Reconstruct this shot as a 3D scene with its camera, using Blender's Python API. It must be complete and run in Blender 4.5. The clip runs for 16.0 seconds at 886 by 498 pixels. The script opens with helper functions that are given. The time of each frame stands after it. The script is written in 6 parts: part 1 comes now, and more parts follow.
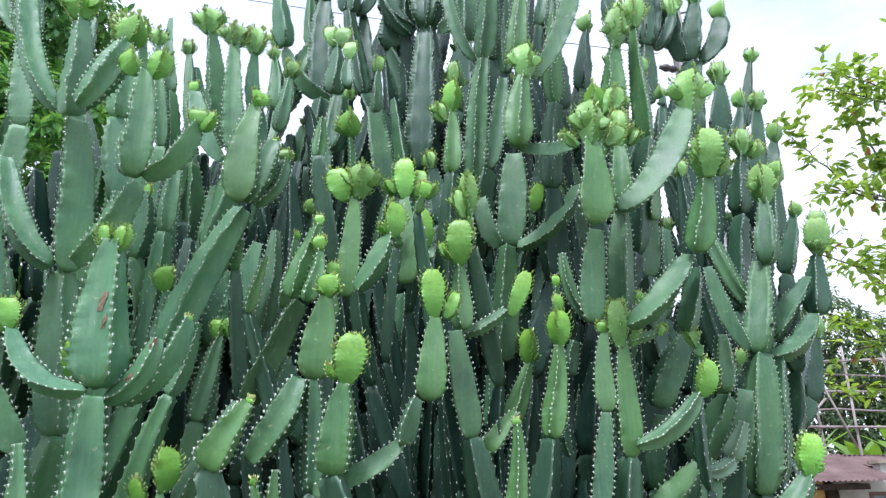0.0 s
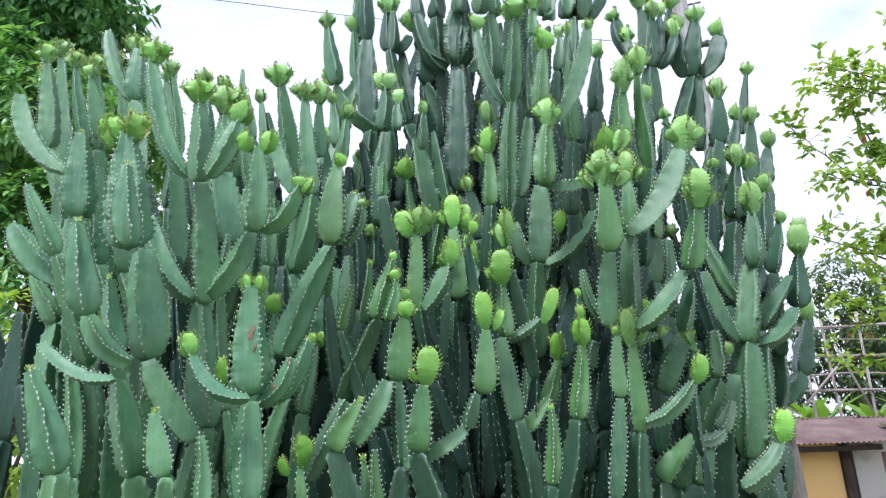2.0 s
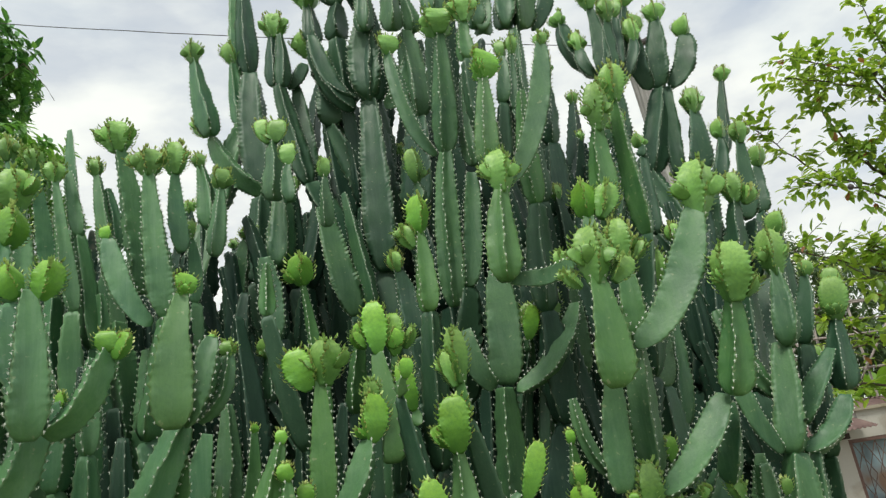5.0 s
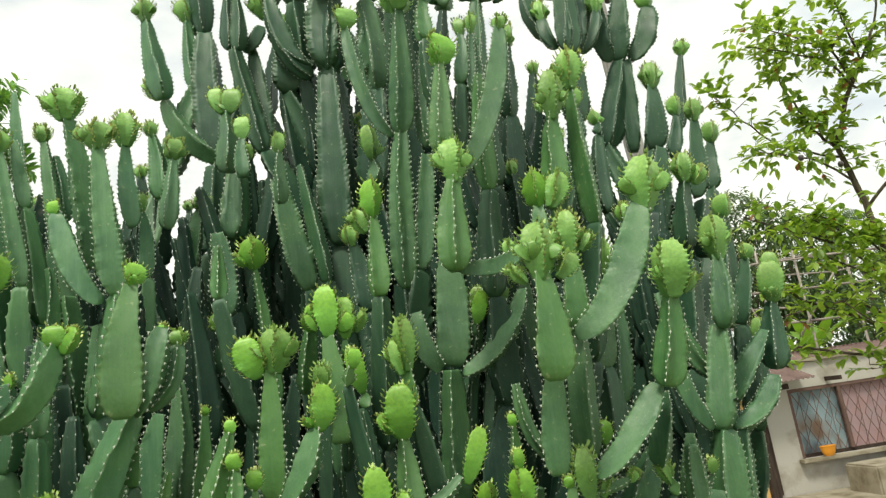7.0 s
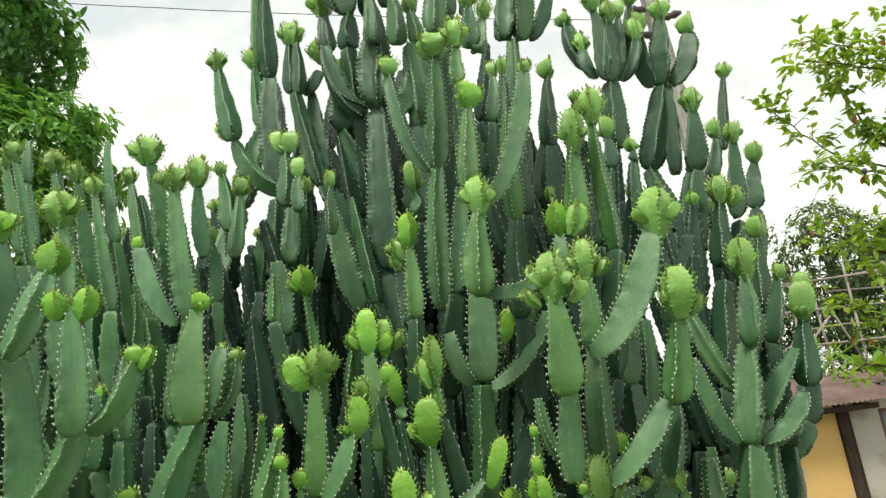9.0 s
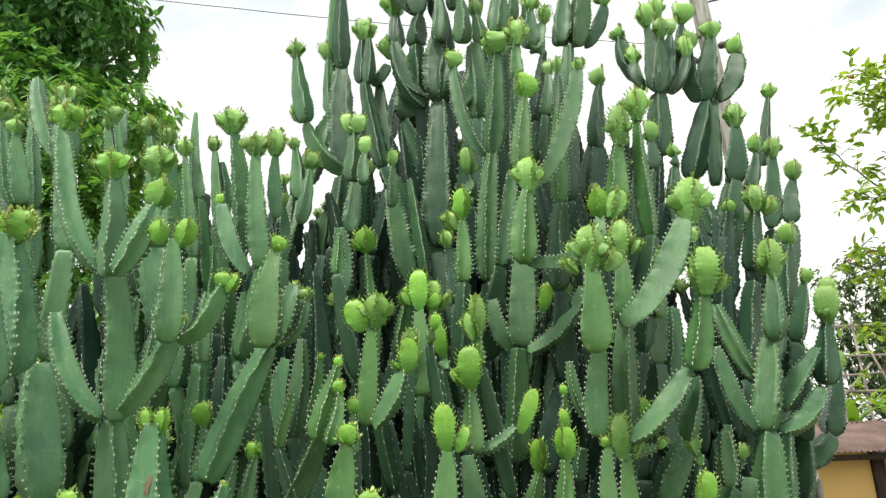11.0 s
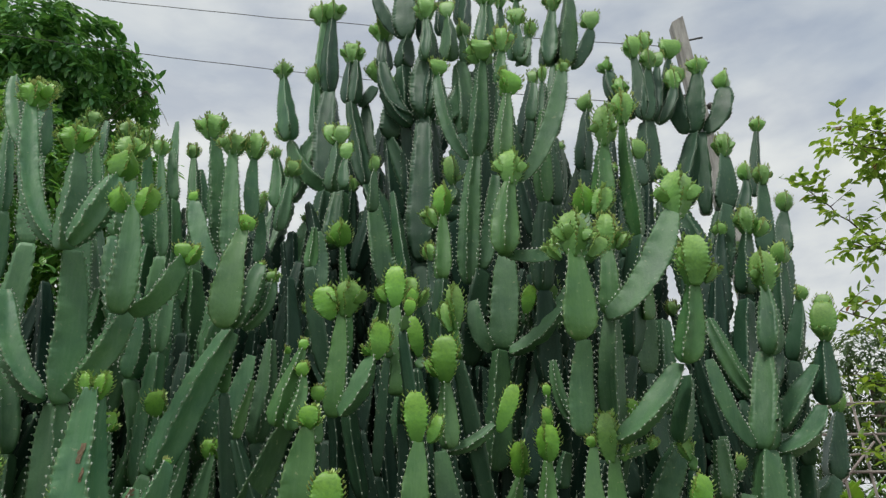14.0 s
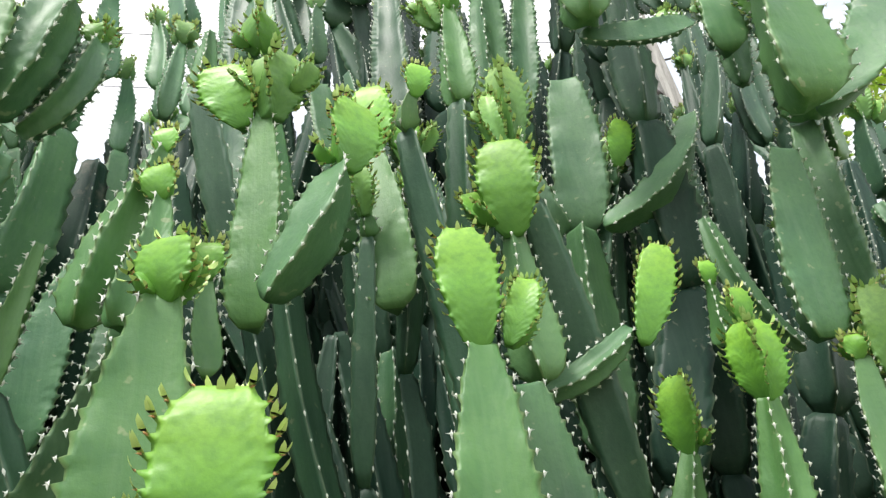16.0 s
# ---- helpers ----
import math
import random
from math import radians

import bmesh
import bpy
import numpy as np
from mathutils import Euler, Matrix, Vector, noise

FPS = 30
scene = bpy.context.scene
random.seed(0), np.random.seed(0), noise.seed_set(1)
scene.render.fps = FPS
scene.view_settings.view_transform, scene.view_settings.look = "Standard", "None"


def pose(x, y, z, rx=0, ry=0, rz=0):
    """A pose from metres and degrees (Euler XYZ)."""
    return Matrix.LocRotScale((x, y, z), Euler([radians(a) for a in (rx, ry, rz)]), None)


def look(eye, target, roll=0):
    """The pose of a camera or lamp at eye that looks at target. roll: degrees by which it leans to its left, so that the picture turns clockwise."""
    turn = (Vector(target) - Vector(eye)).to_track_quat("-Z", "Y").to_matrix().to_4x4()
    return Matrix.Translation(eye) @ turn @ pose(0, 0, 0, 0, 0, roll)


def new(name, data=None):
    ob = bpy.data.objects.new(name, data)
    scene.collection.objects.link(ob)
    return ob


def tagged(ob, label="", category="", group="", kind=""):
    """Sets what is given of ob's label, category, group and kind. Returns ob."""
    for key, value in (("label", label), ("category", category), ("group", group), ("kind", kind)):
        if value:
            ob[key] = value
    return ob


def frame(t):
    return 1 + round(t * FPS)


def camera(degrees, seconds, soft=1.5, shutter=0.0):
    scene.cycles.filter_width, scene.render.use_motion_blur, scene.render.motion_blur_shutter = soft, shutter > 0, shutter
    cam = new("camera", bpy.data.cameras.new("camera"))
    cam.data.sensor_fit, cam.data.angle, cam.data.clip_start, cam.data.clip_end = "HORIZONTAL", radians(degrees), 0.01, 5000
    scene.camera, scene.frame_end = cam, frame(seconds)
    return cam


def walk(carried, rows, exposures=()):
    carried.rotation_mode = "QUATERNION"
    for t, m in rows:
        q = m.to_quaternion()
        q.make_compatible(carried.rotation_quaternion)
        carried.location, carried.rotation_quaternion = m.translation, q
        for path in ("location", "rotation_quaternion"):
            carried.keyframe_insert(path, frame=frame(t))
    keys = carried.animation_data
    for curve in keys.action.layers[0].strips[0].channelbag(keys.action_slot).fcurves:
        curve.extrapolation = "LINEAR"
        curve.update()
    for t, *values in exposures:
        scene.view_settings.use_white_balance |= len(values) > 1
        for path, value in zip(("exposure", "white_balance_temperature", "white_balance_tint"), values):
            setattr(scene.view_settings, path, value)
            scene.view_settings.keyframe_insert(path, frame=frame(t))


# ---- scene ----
cam = camera(63.6, 16.0, soft=1.35)
METRES, EYE, TILT, LEAN, TURN = 3.5, 1.6, 20.0, 1.0, 0.0
ROWS = [
    (0.0, 0.0, 0.0, 0.0, 0.0, 0.0, -0.0),
    (0.5, 0.0089, -0.0348, 0.0128, 2.14, -2.11, 0.6),
    (1.0, 0.0039, -0.0683, 0.0262, 2.1, -2.76, 1.1),
    (1.5, -0.014, -0.106, 0.0386, 1.35, -3.29, 1.48),
    (2.0, -0.0237, -0.1282, 0.0451, 1.27, -2.19, 1.79),
    (2.5, -0.0229, -0.1191, 0.0539, 0.69, 0.77, 2.26),
    (3.0, -0.0109, -0.0817, 0.0564, 0.37, 3.57, 2.87),
    (3.5, 0.0078, -0.0292, 0.0663, 1.41, 5.91, 3.19),
    (4.0, 0.009, 0.0248, 0.0754, 1.53, 4.65, 3.79),
    (4.5, -0.0063, 0.082, 0.0927, -2.1, 1.15, 6.49),
    (7.0, 0.0033, 0.0831, 0.144, -6.47, -6.95, 5.2),
    (7.5, 0.0193, 0.0681, 0.147, -5.5, -6.54, 5.31),
    (8.0, 0.0369, 0.0588, 0.1499, -3.41, -6.33, 4.96),
    (8.5, 0.0444, 0.0502, 0.1537, -1.72, -5.98, 5.76),
    (9.0, 0.0354, 0.0309, 0.1559, -0.32, -5.22, 6.54),
    (11.5, 0.0239, -0.0397, 0.1097, 4.33, -1.79, 1.3),
    (12.0, 0.0232, -0.0497, 0.101, 5.46, 1.49, 0.88),
    (12.5, 0.024, -0.0579, 0.0943, 5.17, 3.78, 1.53),
    (13.0, 0.0257, -0.0601, 0.0858, 3.39, 4.85, 1.68),
    (13.5, 0.0294, -0.0517, 0.0745, 1.85, 4.64, 1.23),
    (14.0, 0.0343, -0.0044, 0.0522, 2.77, 3.11, 1.47),
    (14.5, 0.0215, 0.0577, 0.0209, 3.53, 0.93, 2.18),
    (15.0, -0.0117, 0.1328, -0.0006, 2.04, 0.77, 3.59),
    (15.5, -0.0187, 0.2031, -0.0281, -0.2, 4.32, 4.65),
    (16.0, -0.018, 0.2747, -0.0458, -1.34, 9.29, 6.02),
]
EXPOSURES = [
    (0.0, 0.64, 5600, 17), (2.0, 0.57, 5600, 16), (2.5, 0.45, 5800, 13), (3.0, 0.17, 6500, 8), (3.5, -0.36, 6000, 7), (4.0, -0.5, 6000, 6), (4.5, -0.47, 6100, 4), (4.8, -0.2, 6500, 3),
    (6.8, 0.20, 7100, 0), (9.0, 0.20, 7100, 0), (11.3, 0.42, 6900, 3), (11.8, 0.32, 6900, 5), (12.5, -0.05, 6800, 6), (13.2, -0.50, 6500, 5), (14.0, -0.47, 6400, 5),
    (14.5, 0.15, 7000, 8), (15.0, 0.66, 6900, 9), (15.5, 0.80, 6600, 8), (16.0, 0.76, 6500, 8)]
walk(cam, [(t, pose(0, 0, EYE, TILT, LEAN, TURN) @ pose(METRES * x, METRES * y, METRES * z, 90 + pitch, roll, yaw)) for t, x, y, z, yaw, pitch, roll in ROWS], EXPOSURES)

# ---- sky, sun, exposure ----
SUN_EL, SUN_ROT = 60.0, 206.0
world = bpy.data.worlds.new("world")
scene.world = world
world.use_nodes = True
wt = world.node_tree
for nd in list(wt.nodes):
    wt.nodes.remove(nd)
w_out = wt.nodes.new("ShaderNodeOutputWorld")
w_sky = wt.nodes.new("ShaderNodeTexSky")
w_sky.sky_type, w_sky.sun_disc = "NISHITA", False
w_sky.sun_elevation, w_sky.sun_rotation = radians(SUN_EL), radians(SUN_ROT)
w_blue = wt.nodes.new("ShaderNodeBackground")
w_blue.inputs["Strength"].default_value = 0.19
w_cloud = wt.nodes.new("ShaderNodeBackground")
w_cloud.inputs["Strength"].default_value = 1.04
w_puff = wt.nodes.new("ShaderNodeTexNoise")
w_puff.inputs["Scale"].default_value = 7.0
w_puff.inputs["Detail"].default_value = 7
w_tone = wt.nodes.new("ShaderNodeValToRGB")
w_tone.color_ramp.elements[0].position, w_tone.color_ramp.elements[0].color = 0.36, (0.77, 0.79, 0.86, 1)
w_tone.color_ramp.elements[1].position, w_tone.color_ramp.elements[1].color = 0.60, (1.04, 1.04, 1.04, 1)
wt.links.new(w_puff.outputs["Fac"], w_tone.inputs["Fac"])
wt.links.new(w_tone.outputs["Color"], w_cloud.inputs["Color"])
w_co = wt.nodes.new("ShaderNodeTexCoord")
w_map = wt.nodes.new("ShaderNodeMapping")
w_map.inputs["Scale"].default_value = (1.0, 1.0, 2.2)
w_noise = wt.nodes.new("ShaderNodeTexNoise")
w_noise.inputs["Scale"].default_value = 2.4
w_noise.inputs["Detail"].default_value = 6
w_noise.inputs["Distortion"].default_value = 0.4
w_ramp = wt.nodes.new("ShaderNodeValToRGB")
w_ramp.color_ramp.elements[0].position, w_ramp.color_ramp.elements[0].color = 0.33, (0.52, 0.52, 0.52, 1)
w_ramp.color_ramp.elements[1].position, w_ramp.color_ramp.elements[1].color = 0.60, (1, 1, 1, 1)
w_mix = wt.nodes.new("ShaderNodeMixShader")
wt.links.new(w_co.outputs["Generated"], w_map.inputs["Vector"])
wt.links.new(w_map.outputs["Vector"], w_noise.inputs["Vector"])
wt.links.new(w_map.outputs["Vector"], w_puff.inputs["Vector"])
w_sep = wt.nodes.new("ShaderNodeSeparateXYZ")
wt.links.new(w_co.outputs["Generated"], w_sep.inputs["Vector"])
w_low = wt.nodes.new("ShaderNodeMapRange")
for k, v in (("From Min", 0.15), ("From Max", 0.55), ("To Min", 0.32), ("To Max", 0.0)):
    w_low.inputs[k].default_value = v
wt.links.new(w_sep.outputs["Z"], w_low.inputs["Value"])
w_add = wt.nodes.new("ShaderNodeMath")
wt.links.new(w_noise.outputs["Fac"], w_add.inputs[0])
wt.links.new(w_low.outputs["Result"], w_add.inputs[1])
wt.links.new(w_add.outputs["Value"], w_ramp.inputs["Fac"])
wt.links.new(w_ramp.outputs["Color"], w_mix.inputs["Fac"])
wt.links.new(w_sky.outputs["Color"], w_blue.inputs["Color"])
wt.links.new(w_blue.outputs["Background"], w_mix.inputs[1])
wt.links.new(w_cloud.outputs["Background"], w_mix.inputs[2])
wt.links.new(w_mix.outputs["Shader"], w_out.inputs["Surface"])
sun = new("sun", bpy.data.lights.new("sun", "SUN"))
sun.data.energy, sun.data.angle, sun.data.color = 2.6, radians(12), (1.0, 0.96, 0.9)
_el, _az = radians(SUN_EL), radians(SUN_ROT)
sun.matrix_world = look((0, 0, 30), Vector((0, 0, 30)) - Vector((math.sin(_az) * math.cos(_el), math.cos(_az) * math.cos(_el), math.sin(_el))))


# ---- materials ----
class Nodes:
    """A short way to write a node material."""

    def __init__(self, name, rough=0.6, metal=0.0, spec=0.5):
        self.m = bpy.data.materials.new(name)
        self.m.use_nodes = True
        self.t = self.m.node_tree
        self.bsdf = self.t.nodes["Principled BSDF"]
        self.bsdf.inputs["Roughness"].default_value = rough
        self.bsdf.inputs["Metallic"].default_value = metal
        self.bsdf.inputs["Specular IOR Level"].default_value = spec

    def add(self, kind, **values):
        n = self.t.nodes.new(kind)
        for k, v in values.items():
            n.inputs[k.replace("_", " ")].default_value = v
        return n

    def link(self, a, b):
        self.t.links.new(a, b)

    def coords(self, which="Object", scale=(1, 1, 1)):
        c = self.add("ShaderNodeTexCoord")
        mp = self.add("ShaderNodeMapping")
        mp.inputs["Scale"].default_value = scale
        self.link(c.outputs[which], mp.inputs["Vector"])
        return mp.outputs["Vector"]

    def noise(self, vec, scale, detail=4, rough=0.55):
        n = self.add("ShaderNodeTexNoise", Scale=scale, Detail=detail, Roughness=rough)
        self.link(vec, n.inputs["Vector"])
        return n.outputs["Fac"]

    def ramp(self, fac, *stops):
        r = self.add("ShaderNodeValToRGB")
        e = r.color_ramp.elements
        while len(e) < len(stops):
            e.new(0.5)
        for el, (p, c) in zip(e, stops):
            el.position, el.color = p, (*c, 1) if len(c) == 3 else c
        self.link(fac, r.inputs["Fac"])
        return r.outputs["Color"]

    def mix(self, fac, a, b, blend="MIX"):
        n = self.t.nodes.new("ShaderNodeMix")
        n.data_type, n.blend_type = "RGBA", blend
        for v, sock in ((fac, n.inputs[0]), (a, n.inputs[6]), (b, n.inputs[7])):
            if isinstance(v, (int, float)):
                sock.default_value = v
            elif isinstance(v, tuple):
                sock.default_value = (*v, 1)
            else:
                self.link(v, sock)
        return n.outputs[2]

    def random(self):
        return self.add("ShaderNodeObjectInfo").outputs["Random"]

    def island(self):
        return self.add("ShaderNodeNewGeometry").outputs["Random Per Island"]

    def colour(self, c):
        if isinstance(c, tuple):
            self.bsdf.inputs["Base Color"].default_value = (*c, 1)
        else:
            self.link(c, self.bsdf.inputs["Base Color"])
        return self

    def bump(self, h, strength=0.3, dist=0.002):
        b = self.add("ShaderNodeBump", Strength=strength, Distance=dist)
        self.link(h, b.inputs["Height"])
        self.link(b.outputs["Normal"], self.bsdf.inputs["Normal"])
        return self

    def rough(self, fac, lo, hi):
        r = self.add("ShaderNodeMapRange", To_Min=lo, To_Max=hi)
        self.link(fac, r.inputs["Value"])
        self.link(r.outputs["Result"], self.bsdf.inputs["Roughness"])
        return self


def rib_relief(n):
    """Share of the way to the rib's edge, and the feathered ripples that run from the hollows up to the teeth."""
    uv = n.add("ShaderNodeUVMap")
    uv.uv_map = "ribs"
    sep = n.add("ShaderNodeSeparateXYZ")
    n.link(uv.outputs["UV"], sep.inputs["Vector"])
    u, v = sep.outputs["X"], sep.outputs["Y"]
    k = n.add("ShaderNodeMath")
    k.operation, k.inputs[1].default_value = "MULTIPLY", -19.0
    n.link(u, k.inputs[0])
    ph = n.add("ShaderNodeMath")
    ph.operation, ph.inputs[1].default_value = "MULTIPLY_ADD", 6.283
    n.link(v, ph.inputs[0])
    n.link(k.outputs["Value"], ph.inputs[2])
    wob = n.add("ShaderNodeMath")
    wob.operation, wob.inputs[1].default_value = "MULTIPLY_ADD", 5.0
    n.link(n.noise(n.coords(), 45, 2), wob.inputs[0])
    n.link(ph.outputs["Value"], wob.inputs[2])
    sn = n.add("ShaderNodeMath")
    sn.operation = "SINE"
    n.link(wob.outputs["Value"], sn.inputs[0])
    amp = n.add("ShaderNodeMath")
    amp.operation = "MULTIPLY"
    n.link(sn.outputs["Value"], amp.inputs[0])
    n.link(u, amp.inputs[1])
    up = n.add("ShaderNodeMath")
    up.operation, up.inputs[1].default_value, up.inputs[2].default_value = "MULTIPLY_ADD", 0.5, 0.5
    n.link(amp.outputs["Value"], up.inputs[0])
    return u, up.outputs["Value"]


def flesh_material(name, dark, mid, olive, light, bloom, scar, cork, spec=0.5):
    """Waxy ribbed flesh: long streaks, cloudy bloom, pale specks and corky grey patches."""
    n = Nodes(name, 0.45, spec=spec)
    v = n.coords()
    u, ripple = rib_relief(n)
    base = n.ramp(n.random(), (0.0, dark), (0.3, mid), (0.55, olive), (0.8, light), (1.0, bloom))
    broad, fine = n.noise(v, 11, 5, 0.6), n.noise(v, 170, 4, 0.65)
    streak = n.noise(n.coords("Object", (95, 95, 7)), 1.0, 4, 0.6)
    c = n.mix(n.ramp(broad, (0.36, (0, 0, 0)), (0.68, (1, 1, 1))), n.mix(0.6, base, dark), n.mix(0.6, base, light))
    c = n.mix(n.ramp(streak, (0.45, (0, 0, 0)), (0.75, (0.4, 0.4, 0.4))), c, bloom)
    c = n.mix(n.ramp(fine, (0.32, (0.25, 0.25, 0.25)), (0.54, (0, 0, 0))), c, dark)
    c = n.mix(n.ramp(ripple, (0.6, (0, 0, 0)), (1.0, (0.16, 0.16, 0.16))), c, light)
    c = n.mix(n.ramp(u, (0.88, (0, 0, 0)), (0.99, (0.75, 0.75, 0.75))), c, n.mix(fine, light, scar))
    speck = n.ramp(n.noise(v, 90, 2, 0.4), (0.69, (0, 0, 0)), (0.74, (0.6, 0.6, 0.6)))
    c = n.mix(speck, c, scar)
    patch = n.ramp(n.noise(v, 6.5, 6, 0.7), (cork, (0, 0, 0)), (cork + 0.07, (0.75, 0.75, 0.75)))
    c = n.mix(patch, c, n.mix(fine, (0.09, 0.085, 0.065), (0.20, 0.19, 0.15)))
    n.colour(c).rough(broad, 0.40, 0.60)
    h = n.mix(0.11, n.mix(0.5, fine, streak), ripple)
    return n.bump(h, 0.42, 0.0022).m


M_FLESH = flesh_material("green_flesh", (0.031, 0.097, 0.051), (0.050, 0.144, 0.064), (0.066, 0.144, 0.044), (0.097, 0.221, 0.080), (0.137, 0.234, 0.135), (0.24, 0.29, 0.16), 0.66)
# Old greyer flesh, darkened further to paint the shade inside the clump.
M_OLD_SHADED = flesh_material("old_grey_green_shaded_flesh", (0.011, 0.036, 0.027), (0.018, 0.052, 0.034), (0.025, 0.056, 0.027), (0.031, 0.080, 0.044), (0.048, 0.094, 0.063), (0.13, 0.15, 0.10), 0.58, 0.3)
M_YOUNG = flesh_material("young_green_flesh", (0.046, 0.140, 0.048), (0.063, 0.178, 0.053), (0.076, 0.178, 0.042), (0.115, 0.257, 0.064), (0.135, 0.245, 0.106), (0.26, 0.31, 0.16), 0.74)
# Dimmer copy of the green flesh; shade on rear and lower stems as colour.
M_REAR_SHADED = flesh_material("dusky_green_shaded_flesh", (0.020, 0.063, 0.040), (0.030, 0.088, 0.046), (0.038, 0.088, 0.036), (0.051, 0.127, 0.058), (0.077, 0.144, 0.091), (0.18, 0.21, 0.13), 0.68, 0.45)
M_SAGE = flesh_material("sage_green_flesh", (0.050, 0.150, 0.074), (0.074, 0.200, 0.090), (0.092, 0.205, 0.072), (0.135, 0.300, 0.115), (0.180, 0.310, 0.180), (0.26, 0.31, 0.18), 0.66)
M_PALE = flesh_material("bleached_flesh", (0.110, 0.200, 0.120), (0.140, 0.235, 0.145), (0.150, 0.235, 0.130), (0.200, 0.310, 0.190), (0.240, 0.330, 0.220), (0.34, 0.36, 0.26), 0.62, 0.35)
M_CORK = flesh_material("corky_old_stem", (0.040, 0.046, 0.036), (0.060, 0.062, 0.048), (0.075, 0.070, 0.052), (0.095, 0.090, 0.070), (0.120, 0.112, 0.090), (0.20, 0.18, 0.15), 0.42, 0.2)
_n = Nodes("spine", 0.5)
_n.colour(_n.mix(_n.noise(_n.coords(), 300), (0.80, 0.84, 0.78), (0.58, 0.60, 0.50)))
M_SPINE = _n.m


def growth_material(name, low, mid, top):
    n = Nodes(name, 0.38, spec=0.5)
    sep = n.add("ShaderNodeSeparateXYZ")
    n.link(n.coords("Generated"), sep.inputs["Vector"])
    grad = n.ramp(sep.outputs["Z"], (0.0, low), (0.45, mid), (1.0, top))
    v = n.coords()
    broad = n.noise(v, 40, 3)
    c = n.mix(n.ramp(broad, (0.35, (0, 0, 0)), (0.75, (1, 1, 1))), grad, n.mix(0.5, grad, mid))
    mott = n.ramp(n.noise(v, 130, 4, 0.65), (0.35, (0.45, 0.45, 0.45)), (0.6, (0, 0, 0)))
    c = n.mix(mott, c, low)
    hue = n.add("ShaderNodeHueSaturation")
    sh = n.add("ShaderNodeMapRange", To_Min=0.72, To_Max=1.12)
    n.link(n.random(), sh.inputs["Value"])
    n.link(sh.outputs["Result"], hue.inputs["Value"])
    n.link(c, hue.inputs["Color"])
    n.colour(hue.outputs["Color"]).rough(broad, 0.36, 0.58)
    return n.bump(n.mix(0.22, n.noise(v, 90, 4), rib_relief(n)[1]), 0.4, 0.0018).m


M_LIME = growth_material("lime_growth", (0.078, 0.235, 0.042), (0.180, 0.430, 0.046), (0.345, 0.590, 0.068))
M_FRESH = growth_material("fresh_green_growth", (0.085, 0.220, 0.062), (0.195, 0.405, 0.085), (0.41, 0.60, 0.155))
_n = Nodes("leaflet", 0.45)
_n.colour(_n.ramp(_n.island(), (0.0, (0.36, 0.54, 0.14)), (0.6, (0.58, 0.66, 0.24)), (1.0, (0.26, 0.44, 0.11))))
M_LEAFLET = _n.m
_n = Nodes("red_thorn", 0.45)
_n.colour(_n.mix(_n.island(), (0.46, 0.18, 0.06), (0.64, 0.55, 0.22)))
M_THORN = _n.m
_n = Nodes("scar", 0.9)
_n.colour(_n.mix(_n.noise(_n.coords(), 180, 5), (0.085, 0.050, 0.03), (0.30, 0.22, 0.14)))
M_SCAR = _n.m


def leaf_material(name, a, b, c, rough=0.42, thin=0.4):
    """A leaf that lets some light through."""
    n = Nodes(name, rough)
    v = n.coords()
    base = n.ramp(n.island(), (0.0, a), (0.5, b), (1.0, c))
    col = n.mix(n.ramp(n.noise(v, 3, 2), (0.4, (0, 0, 0)), (0.65, (1, 1, 1))), base, n.mix(0.4, base, c))
    n.colour(col)
    tr = n.add("ShaderNodeBsdfTranslucent")
    n.link(n.mix(1.0, col, (1.5, 1.45, 0.7), "MULTIPLY"), tr.inputs["Color"])
    mx = n.add("ShaderNodeMixShader", Fac=thin)
    n.link(n.bsdf.outputs["BSDF"], mx.inputs[1])
    n.link(tr.outputs["BSDF"], mx.inputs[2])
    out = [nd for nd in n.t.nodes if nd.type == "OUTPUT_MATERIAL"][0]
    n.link(mx.outputs["Shader"], out.inputs["Surface"])
    return n.m


M_MANGO = leaf_material("glossy_dark_leaf", (0.045, 0.140, 0.050), (0.088, 0.240, 0.078), (0.21, 0.41, 0.14), 0.30, 0.25)
M_SPRIG = leaf_material("young_leaf", (0.12, 0.22, 0.050), (0.20, 0.335, 0.062), (0.34, 0.46, 0.090), 0.45, 0.5)
M_BANANA = leaf_material("banana_leaf", (0.10, 0.22, 0.03), (0.15, 0.30, 0.04), (0.20, 0.36, 0.05))
M_FARLEAF = leaf_material("far_leaf", (0.045, 0.085, 0.045), (0.07, 0.125, 0.055), (0.11, 0.17, 0.07), 0.7)
M_ORANGE = leaf_material("withered_leaf", (0.30, 0.11, 0.065), (0.35, 0.17, 0.10), (0.22, 0.08, 0.05), 0.6)


def wood_material(name, dark, light, scale=(30, 30, 3)):
    n = Nodes(name, 0.85, spec=0.2)
    v = n.coords("Object", scale)
    g = n.noise(v, 1.0, 6, 0.65)
    stain = n.noise(n.coords(), 4, 4)
    c = n.mix(n.ramp(g, (0.3, (0, 0, 0)), (0.7, (1, 1, 1))), dark, light)
    n.colour(n.mix(n.ramp(stain, (0.45, (0, 0, 0)), (0.7, (0.6, 0.6, 0.6))), c, dark))
    return n.bump(g, 0.6, 0.006).m


